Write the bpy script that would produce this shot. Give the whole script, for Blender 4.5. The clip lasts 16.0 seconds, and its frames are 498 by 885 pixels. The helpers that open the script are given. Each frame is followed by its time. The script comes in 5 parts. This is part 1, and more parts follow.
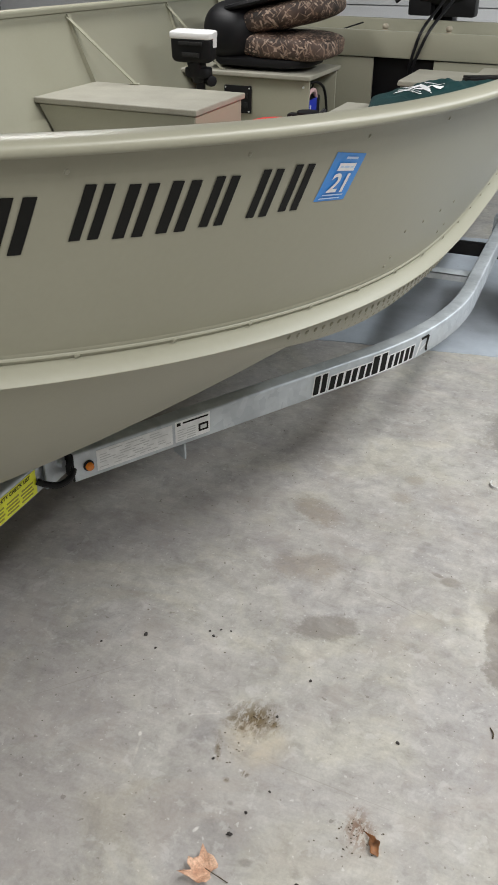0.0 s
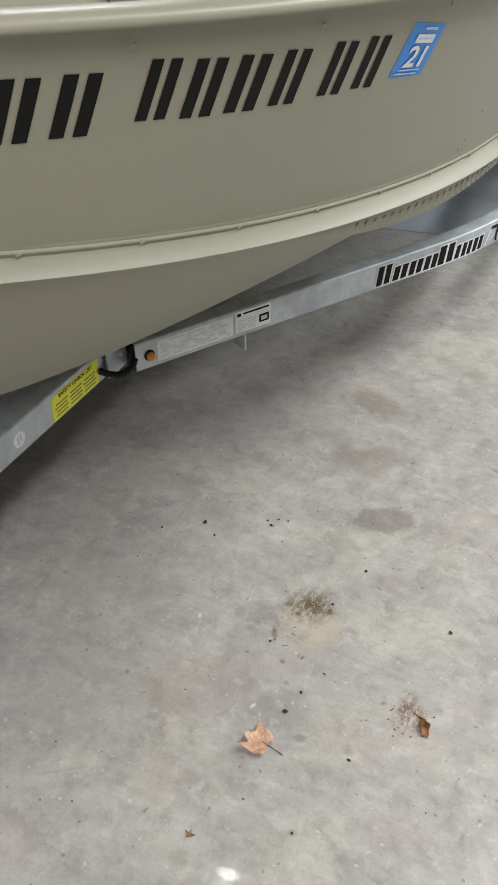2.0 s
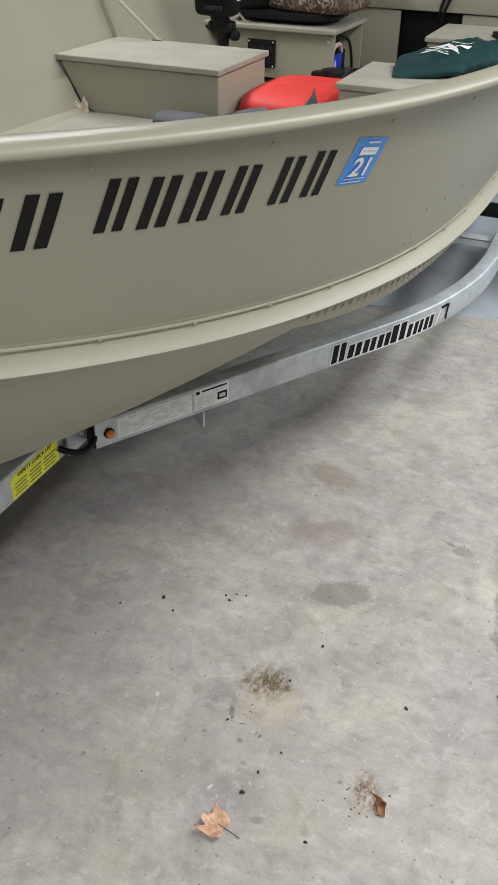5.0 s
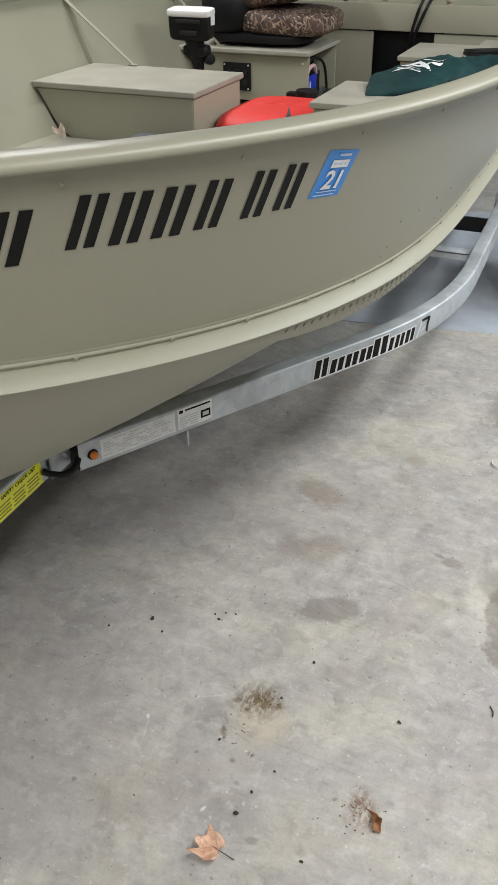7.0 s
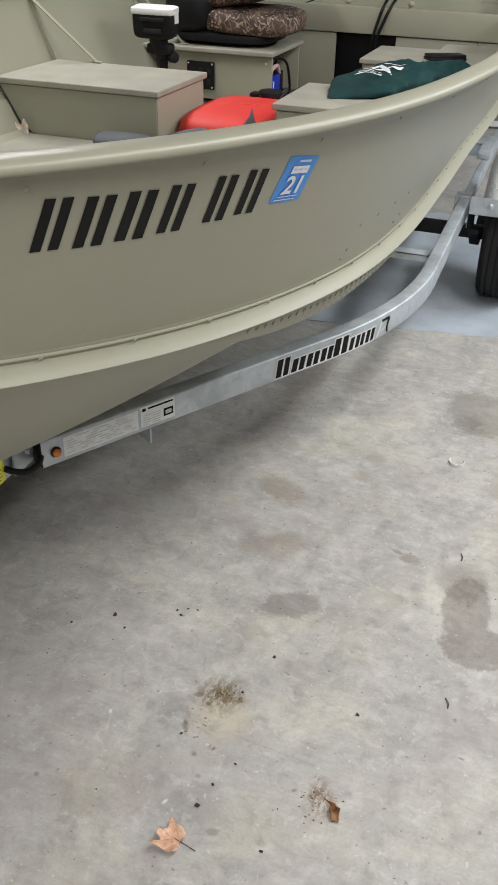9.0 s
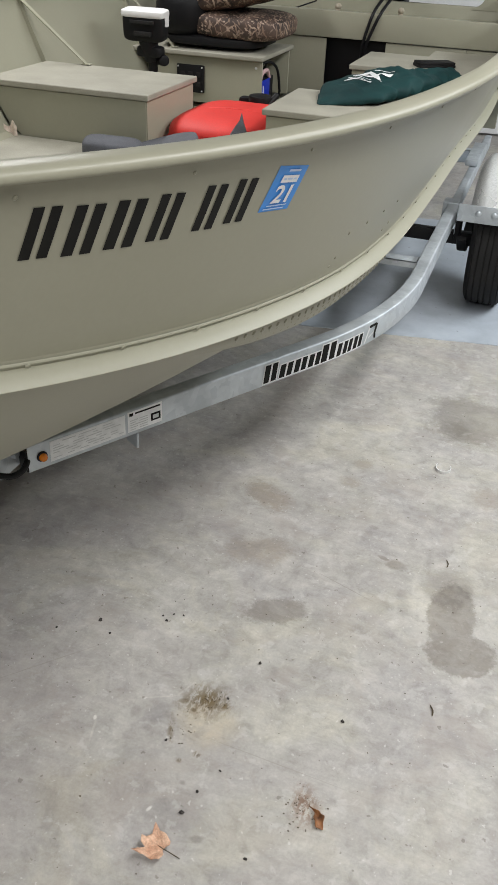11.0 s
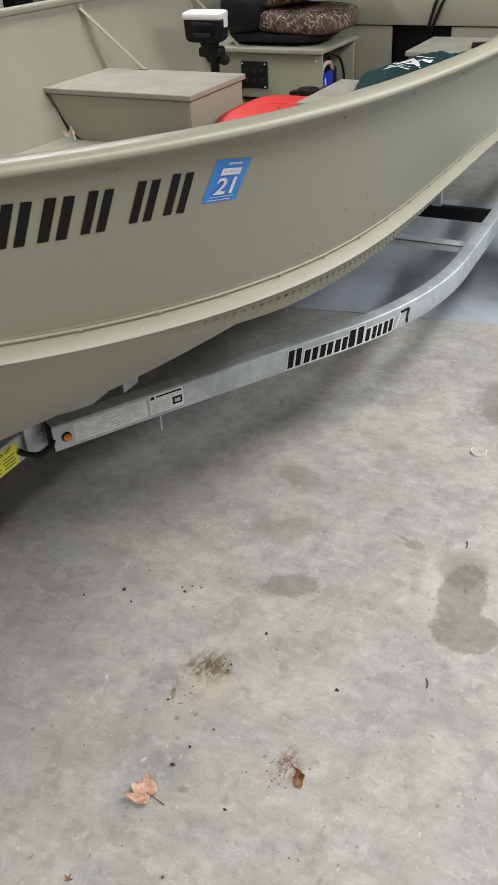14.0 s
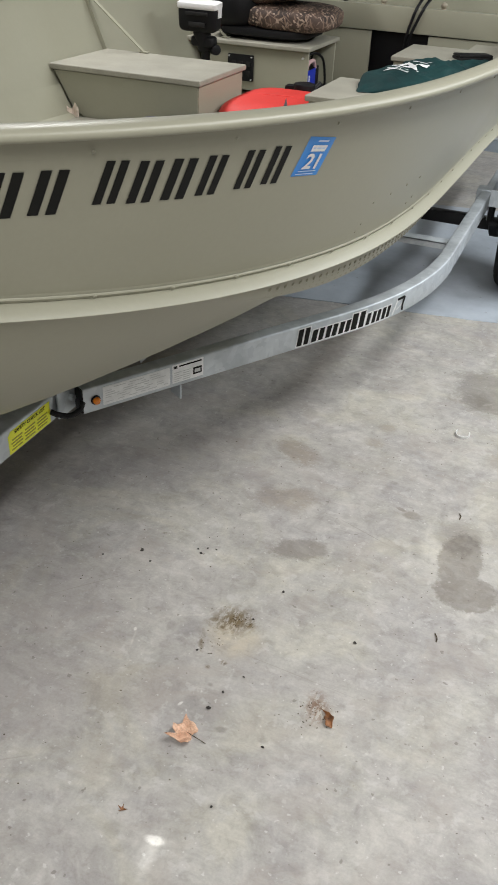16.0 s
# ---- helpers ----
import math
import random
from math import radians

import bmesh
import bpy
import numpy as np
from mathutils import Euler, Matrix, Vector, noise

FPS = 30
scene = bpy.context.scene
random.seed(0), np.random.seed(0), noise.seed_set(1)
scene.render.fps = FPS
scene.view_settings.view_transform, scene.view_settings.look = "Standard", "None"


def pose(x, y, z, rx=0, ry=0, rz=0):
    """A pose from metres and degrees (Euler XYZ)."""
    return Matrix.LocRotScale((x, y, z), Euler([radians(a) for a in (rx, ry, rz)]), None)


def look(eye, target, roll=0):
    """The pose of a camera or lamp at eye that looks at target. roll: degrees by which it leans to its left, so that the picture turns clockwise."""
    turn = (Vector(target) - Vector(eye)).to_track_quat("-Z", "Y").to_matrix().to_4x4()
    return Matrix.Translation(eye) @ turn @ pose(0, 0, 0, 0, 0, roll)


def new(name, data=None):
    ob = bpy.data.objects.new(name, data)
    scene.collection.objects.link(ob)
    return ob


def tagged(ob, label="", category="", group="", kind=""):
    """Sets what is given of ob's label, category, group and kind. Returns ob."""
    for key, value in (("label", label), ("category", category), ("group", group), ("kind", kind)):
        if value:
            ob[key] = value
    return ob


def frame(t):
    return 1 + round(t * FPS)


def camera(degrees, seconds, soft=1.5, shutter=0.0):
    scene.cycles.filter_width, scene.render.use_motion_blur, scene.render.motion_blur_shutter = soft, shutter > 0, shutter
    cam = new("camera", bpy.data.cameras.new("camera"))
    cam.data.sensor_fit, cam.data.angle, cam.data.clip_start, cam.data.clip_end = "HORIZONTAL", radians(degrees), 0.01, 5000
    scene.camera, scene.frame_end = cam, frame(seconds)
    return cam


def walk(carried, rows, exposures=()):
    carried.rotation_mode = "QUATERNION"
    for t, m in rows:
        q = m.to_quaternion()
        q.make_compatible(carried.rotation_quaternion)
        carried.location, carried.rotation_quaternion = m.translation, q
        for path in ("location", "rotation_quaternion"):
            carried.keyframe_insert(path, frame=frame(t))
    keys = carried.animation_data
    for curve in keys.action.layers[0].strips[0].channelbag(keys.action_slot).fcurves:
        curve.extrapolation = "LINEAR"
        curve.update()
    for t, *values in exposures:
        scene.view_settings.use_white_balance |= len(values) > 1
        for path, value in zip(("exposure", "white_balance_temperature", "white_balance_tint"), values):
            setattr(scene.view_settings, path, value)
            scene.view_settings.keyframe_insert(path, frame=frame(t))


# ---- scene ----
cam = camera(32.6, 16.0, shutter=0.4)

PATH = [
    (0, (-0.016, 0.138, 1.584), (-0.645, 1.742, 0.568), 0.9),
    (0.5, (-0.037, 0.139, 1.577), (-0.682, 1.729, 0.549), 0.9),
    (1, (-0.032, 0.132, 1.573), (-0.694, 1.707, 0.534), 0.9),
    (1.5, (-0.012, 0.144, 1.570), (-0.668, 1.648, 0.427), -0.2),
    (2, (-0.032, 0.135, 1.579), (-0.719, 1.559, 0.355), -0.6),
    (2.5, (-0.013, 0.145, 1.576), (-0.708, 1.557, 0.340), -1.9),
    (3, (-0.007, 0.136, 1.578), (-0.696, 1.543, 0.334), -2.2),
    (3.5, (-0.047, 0.119, 1.579), (-0.744, 1.516, 0.329), -0.6),
    (4, (-0.062, 0.124, 1.585), (-0.757, 1.531, 0.346), 0.4),
    (4.5, (-0.024, 0.151, 1.597), (-0.743, 1.609, 0.431), -0.8),
    (5, (-0.017, 0.137, 1.643), (-0.659, 1.668, 0.529), 1.1),
    (7.5, (-0.000, 0.140, 1.629), (-0.630, 1.708, 0.559), -0.4),
    (8, (-0.003, 0.123, 1.633), (-0.597, 1.701, 0.558), 0.4),
    (8.5, (0.007, 0.118, 1.644), (-0.568, 1.699, 0.564), 0.7),
    (9, (0.010, 0.119, 1.650), (-0.540, 1.712, 0.572), 1.5),
    (9.2, (0.005, 0.126, 1.654), (-0.524, 1.725, 0.575), 2.0),
    (11.5, (0.008, 0.123, 1.661), (-0.509, 1.730, 0.589), 2.9),
    (12, (0.019, 0.113, 1.663), (-0.500, 1.720, 0.591), 3.8),
    (12.5, (0.074, 0.131, 1.665), (-0.517, 1.707, 0.585), 2.3),
    (13, (0.190, 0.161, 1.681), (-0.528, 1.683, 0.601), 1.1),
    (13.5, (0.303, 0.176, 1.679), (-0.442, 1.677, 0.587), -0.6),
    (14, (0.335, 0.140, 1.690), (-0.451, 1.625, 0.604), -2.9),
    (14.5, (0.236, 0.037, 1.699), (-0.547, 1.525, 0.616), -2.1),
    (15, (0.129, -0.077, 1.670), (-0.592, 1.435, 0.576), -0.9),
    (15.5, (0.105, -0.129, 1.692), (-0.547, 1.414, 0.600), 1.5),
    (16, (0.123, -0.128, 1.689), (-0.481, 1.437, 0.600), 2.8),
]
walk(cam, [(t, look(e, a, r)) for t, e, a, r in PATH])
scene.view_settings.exposure = 0.0

# ---- world and lamps ----
world = bpy.data.worlds.new("world")
world.use_nodes = True
world.node_tree.nodes["Background"].inputs[0].default_value = (0.9, 0.95, 1.0, 1)
world.node_tree.nodes["Background"].inputs[1].default_value = 0.05
scene.world = world

# Unseen lamps, placed and powered to balance the brightness of floor and hull.
ADDED_LAMPS = [(0.8, 2.4, 68), (1.9, 4.8, 122), (0.5, -1.4, 104), (-2.3, 3.6, 54)]     # x, y, watts of ceiling lamps added out of view
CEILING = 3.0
for lx, ly, power in ADDED_LAMPS:
    lamp = bpy.data.lights.new("added_room_light", "AREA")
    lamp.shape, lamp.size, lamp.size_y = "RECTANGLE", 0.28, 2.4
    # The lamp farthest to port is tinted blue to cool the hull aft.
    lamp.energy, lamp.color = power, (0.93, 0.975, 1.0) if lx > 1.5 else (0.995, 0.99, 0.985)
    ob = new("added_room_light", lamp)
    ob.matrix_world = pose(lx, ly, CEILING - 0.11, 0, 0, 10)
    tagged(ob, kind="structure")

# ---- materials ----
def shader(name):
    m = bpy.data.materials.new(name)
    m.use_nodes = True
    nt = m.node_tree
    return m, nt, nt.nodes["Principled BSDF"]


def node(nt, kind, **values):
    n = nt.nodes.new(kind)
    for key, value in values.items():
        n.inputs[key.replace("_", " ")].default_value = value
    return n


def coords(nt, scale=(1, 1, 1), turn=(0, 0, 0)):
    tc = nt.nodes.new("ShaderNodeTexCoord")
    mp = node(nt, "ShaderNodeMapping", Scale=scale, Rotation=turn)
    nt.links.new(tc.outputs["Object"], mp.inputs[0])
    return mp.outputs[0]


def noise_tex(nt, vec, scale, detail=4.0, rough=0.55, distort=0.0):
    n = node(nt, "ShaderNodeTexNoise", Scale=scale, Detail=detail, Roughness=rough, Distortion=distort)
    nt.links.new(vec, n.inputs["Vector"])
    return n.outputs["Fac"]


def ramp(nt, fac, stops):
    r = nt.nodes.new("ShaderNodeValToRGB")
    el = r.color_ramp.elements
    while len(el) < len(stops):
        el.new(0.5)
    for e, (p, c) in zip(el, stops):
        e.position, e.color = p, (*c, 1) if len(c) == 3 else c
    nt.links.new(fac, r.inputs[0])
    return r.outputs["Color"]


def mix(nt, fac, a, b, blend="MIX"):
    n = nt.nodes.new("ShaderNodeMix")
    n.data_type, n.blend_type = "RGBA", blend
    for socket, v in ((n.inputs[0], fac), (n.inputs[6], a), (n.inputs[7], b)):
        if isinstance(v, (int, float)):
            socket.default_value = v
        elif isinstance(v, tuple):
            socket.default_value = (*v, 1)
        else:
            nt.links.new(v, socket)
    return n.outputs[2]


def math_node(nt, op, a, b=0.0, c=0.0):
    n = nt.nodes.new("ShaderNodeMath")
    n.operation = op
    for k, v in enumerate((a, b, c)):
        if isinstance(v, (int, float)):
            n.inputs[k].default_value = v
        else:
            nt.links.new(v, n.inputs[k])
    return n.outputs[0]


def bump(nt, bsdf, height, strength=0.2, distance=0.002):
    b = node(nt, "ShaderNodeBump", Strength=strength, Distance=distance)
    nt.links.new(height, b.inputs["Height"])
    nt.links.new(b.outputs[0], bsdf.inputs["Normal"])


def surface(name, base, other=None, rough=0.5, metal=0.0, coarse=3.0, fine=60.0, bumps=0.15, spread=0.12, coat=0.0, spec=0.5):
    """A worn plain surface: two tones in a coarse noise, grain in a fine one."""
    m, nt, b = shader(name)
    vec = coords(nt)
    other = other or tuple(c * 0.82 for c in base)
    big = noise_tex(nt, vec, coarse, 5)
    small = noise_tex(nt, vec, fine, 3)
    tone = ramp(nt, big, [(0.35, other), (0.68, base)])
    grain = ramp(nt, small, [(0.3, (1 - spread,) * 3), (0.7, (1 + spread,) * 3)])
    nt.links.new(mix(nt, 1.0, tone, grain, "MULTIPLY"), b.inputs["Base Color"])
    nt.links.new(math_node(nt, "MULTIPLY_ADD", big, 0.2, rough - 0.1), b.inputs["Roughness"])
    b.inputs["Metallic"].default_value = metal
    b.inputs["Coat Weight"].default_value = coat
    b.inputs["Specular IOR Level"].default_value = spec
    bump(nt, b, small, bumps)
    return m


def galvanised(name, base=(0.55, 0.59, 0.62), dark=(0.40, 0.44, 0.48)):
    m, nt, b = shader(name)
    vec = coords(nt)
    v = node(nt, "ShaderNodeTexVoronoi", Scale=38.0, Randomness=1.0)
    warp = nt.nodes.new("ShaderNodeVectorMath")
    n = node(nt, "ShaderNodeTexNoise", Scale=14.0, Detail=4.0)
    nt.links.new(vec, n.inputs["Vector"])
    warp.operation = "MULTIPLY_ADD"
    nt.links.new(n.outputs["Color"], warp.inputs[0])
    warp.inputs[1].default_value = (0.06, 0.06, 0.06)
    nt.links.new(vec, warp.inputs[2])
    nt.links.new(warp.outputs[0], v.inputs["Vector"])
    cell = ramp(nt, v.outputs["Color"], [(0.25, dark), (0.75, base)])
    cloud = ramp(nt, noise_tex(nt, vec, 7, 5), [(0.35, (0.82,) * 3), (0.7, (1.12,) * 3)])
    nt.links.new(mix(nt, 1.0, mix(nt, 0.45, base, cell), cloud, "MULTIPLY"), b.inputs["Base Color"])
    b.inputs["Metallic"].default_value = 0.55
    nt.links.new(math_node(nt, "MULTIPLY_ADD", noise_tex(nt, vec, 25, 4), 0.3, 0.38), b.inputs["Roughness"])
    bump(nt, b, noise_tex(nt, vec, 90, 4), 0.12)
    return m


PAINT = surface("olive_tan_paint", (0.322, 0.315, 0.243), (0.300, 0.293, 0.223), rough=0.38, coarse=2.2, fine=90, bumps=0.008, spread=0.012, spec=0.32)
DECKPAINT = surface("olive_tan_textured_paint", (0.345, 0.330, 0.272), (0.275, 0.264, 0.215), rough=0.6, coarse=7, fine=220, bumps=0.25, spread=0.08)
GALV = galvanised("galvanised_steel")
GALV_DARK = galvanised("weathered_galvanised_steel", (0.36, 0.38, 0.39), (0.22, 0.24, 0.25))
ALU = surface("brushed_aluminium", (0.78, 0.79, 0.80), (0.70, 0.71, 0.72), rough=0.30, metal=0.4, fine=120, bumps=0.06)
BLACK = surface("black_plastic", (0.008, 0.008, 0.009), (0.005, 0.005, 0.006), spec=0.25, rough=0.5, fine=200, bumps=0.12, spread=0.2)
RUBBER = surface("tyre_rubber", (0.022, 0.021, 0.020), (0.014, 0.014, 0.014), spec=0.25, rough=0.8, coarse=8, fine=120, bumps=0.25, spread=0.25)
WHITE = surface("white_plastic", (0.80, 0.80, 0.79), (0.75, 0.75, 0.74), rough=0.4, bumps=0.04, spread=0.03)
RED = surface("red_polyethylene", (0.66, 0.032, 0.024), (0.56, 0.027, 0.02), rough=0.6, coarse=6, fine=150, bumps=0.10, spread=0.06)
GREYFOAM = surface("slate_grey_fabric", (0.105, 0.110, 0.125), (0.075, 0.078, 0.090), rough=0.85, coarse=12, fine=260, bumps=0.4, spread=0.15)
GREEN = surface("dark_green_nylon", (0.008, 0.043, 0.043), (0.005, 0.026, 0.027), spec=0.2, rough=0.7, coarse=9, fine=400, bumps=0.25, spread=0.15)
BLUE = surface("blue_label_plastic", (0.012, 0.035, 0.48), (0.01, 0.03, 0.40), rough=0.35, bumps=0.03, spread=0.05)
PINK = surface("faded_pink_hose", (0.62, 0.42, 0.42), (0.55, 0.36, 0.36), rough=0.5)
INK = surface("black_vinyl", (0.007, 0.007, 0.006), (0.006, 0.006, 0.005), spec=0.18, rough=0.62, bumps=0.02, spread=0.1)
DECALBLUE = surface("blue_vinyl", (0.016, 0.24, 0.70), (0.014, 0.21, 0.64), rough=0.35, coarse=20, bumps=0.02, spread=0.04)
DECALPALE = surface("pale_blue_vinyl", (0.45, 0.60, 0.80), (0.40, 0.55, 0.76), rough=0.35, bumps=0.02, spread=0.04)
VINYLWHITE = surface("white_vinyl", (0.78, 0.79, 0.79), (0.70, 0.71, 0.71), rough=0.35, coarse=20, bumps=0.02, spread=0.04)
LABEL = surface("worn_silver_label", (0.76, 0.77, 0.77), (0.66, 0.67, 0.67), rough=0.42, coarse=25, bumps=0.05, spread=0.06)
LABELGREY = surface("faded_print", (0.42, 0.43, 0.43), (0.56, 0.57, 0.57), rough=0.45, coarse=60, bumps=0.02)
YELLOW = surface("yellow_vinyl", (0.86, 0.88, 0.04), (0.80, 0.82, 0.04), rough=0.4, coarse=20, bumps=0.02, spread=0.04)
YELLOWINK = surface("olive_print", (0.26, 0.26, 0.02), (0.38, 0.38, 0.03), rough=0.45, coarse=60, bumps=0.02)
ORANGE = surface("orange_reflector", (0.95, 0.24, 0.01), (0.85, 0.20, 0.01), rough=0.25, fine=300, bumps=0.2, spread=0.1)
AMBER = surface("amber_lens", (0.75, 0.22, 0.01), (0.60, 0.15, 0.008), rough=0.15, coat=0.6, bumps=0.02)
WALLPAINT = surface("white_wall_paint", (0.84, 0.845, 0.85), (0.80, 0.81, 0.82), rough=0.6, fine=90, bumps=0.08, spread=0.03)
WOOD = surface("grey_weathered_wood", (0.30, 0.28, 0.25), (0.18, 0.165, 0.145), rough=0.8, coarse=6, fine=50, bumps=0.3, spread=0.2)
CARDBOARD = surface("brown_cardboard", (0.36, 0.26, 0.16), (0.30, 0.21, 0.13), rough=0.85, bumps=0.15)
CARPET = surface("grey_bunk_carpet", (0.06, 0.06, 0.062), (0.04, 0.04, 0.042), rough=0.95, fine=300, bumps=0.6, spread=0.3)
LEAF = surface("dry_leaf", (0.70, 0.47, 0.33), (0.50, 0.27, 0.17), rough=0.7, coarse=55, fine=260, bumps=0.6, spread=0.22)
PALELEAF = surface("pale_dry_leaf", (0.76, 0.68, 0.60), (0.66, 0.54, 0.46), rough=0.7, coarse=30, bumps=0.4, spread=0.2)
BROWNLEAF = surface("rotten_leaf", (0.28, 0.125, 0.05), (0.12, 0.05, 0.02), rough=0.6, coarse=50, bumps=0.5, spread=0.3)
TANKNOB = surface("weathered_tan_plastic", (0.40, 0.36, 0.28), (0.26, 0.22, 0.16), rough=0.6, coarse=40, bumps=0.2)
SEED = surface("dark_seed", (0.022, 0.018, 0.016), (0.035, 0.028, 0.024), rough=0.7, bumps=0.4)
DIRT = surface("brown_dirt", (0.10, 0.075, 0.04), (0.05, 0.036, 0.02), rough=0.9, bumps=0.4)
# Grey of walls and ceiling, darkened to cut the bounced light.
DIM_WALL = surface("dim_wall_grey", (0.34, 0.33, 0.31), (0.29, 0.28, 0.265), rough=0.85, coarse=1.2, fine=60, bumps=0.1, spread=0.06)
ROPE = surface("pale_cord", (0.62, 0.62, 0.58), (0.5, 0.5, 0.46), rough=0.8, fine=300, bumps=0.4)


def camo_material():
    """Marsh-reed camouflage: pale blades crossing over brown and near-black."""
    m, nt, b = shader("reed_camouflage_fabric")
    col = None
    base = ramp(nt, noise_tex(nt, coords(nt), 9, 3), [(0.35, (0.016, 0.011, 0.009)), (0.55, (0.07, 0.043, 0.032)), (0.75, (0.13, 0.082, 0.06))])
    col = base
    for k, (turn, tone) in enumerate(((0.5, (0.20, 0.135, 0.10)), (-0.8, (0.30, 0.215, 0.16)), (1.2, (0.20, 0.13, 0.09)), (-1.3, (0.25, 0.18, 0.135)), (0.9, (0.36, 0.265, 0.20)))):
        bent = nt.nodes.new("ShaderNodeVectorMath")
        bent.operation = "MULTIPLY_ADD"
        n = node(nt, "ShaderNodeTexNoise", Scale=9.0, Detail=2.0)
        nt.links.new(coords(nt), n.inputs["Vector"])
        nt.links.new(n.outputs["Color"], bent.inputs[0])
        bent.inputs[1].default_value = (0.05, 0.05, 0.05)
        nt.links.new(coords(nt), bent.inputs[2])
        mp = node(nt, "ShaderNodeMapping", Scale=(1 / 7, 1 / 40, 1 / 85), Rotation=(0.2, turn, 0.3 * k))
        mp.vector_type = "TEXTURE"
        nt.links.new(bent.outputs[0], mp.inputs[0])
        vec = mp.outputs[0]
        v = node(nt, "ShaderNodeTexVoronoi", Scale=1.0)
        v.feature, v.distance = "F1", "MANHATTAN"
        nt.links.new(vec, v.inputs["Vector"])
        blade = ramp(nt, v.outputs["Distance"], [(0.40, (1, 1, 1)), (0.47, (0, 0, 0))])
        pick = ramp(nt, v.outputs["Color"], [(0.40, (0, 0, 0)), (0.45, (1, 1, 1))])
        col = mix(nt, mix(nt, 1.0, blade, pick, "MULTIPLY"), col, tone)
    nt.links.new(col, b.inputs["Base Color"])
    b.inputs["Roughness"].default_value = 0.7
    bump(nt, b, noise_tex(nt, coords(nt), 260, 2), 0.3)
    return m


CAMO = camo_material()

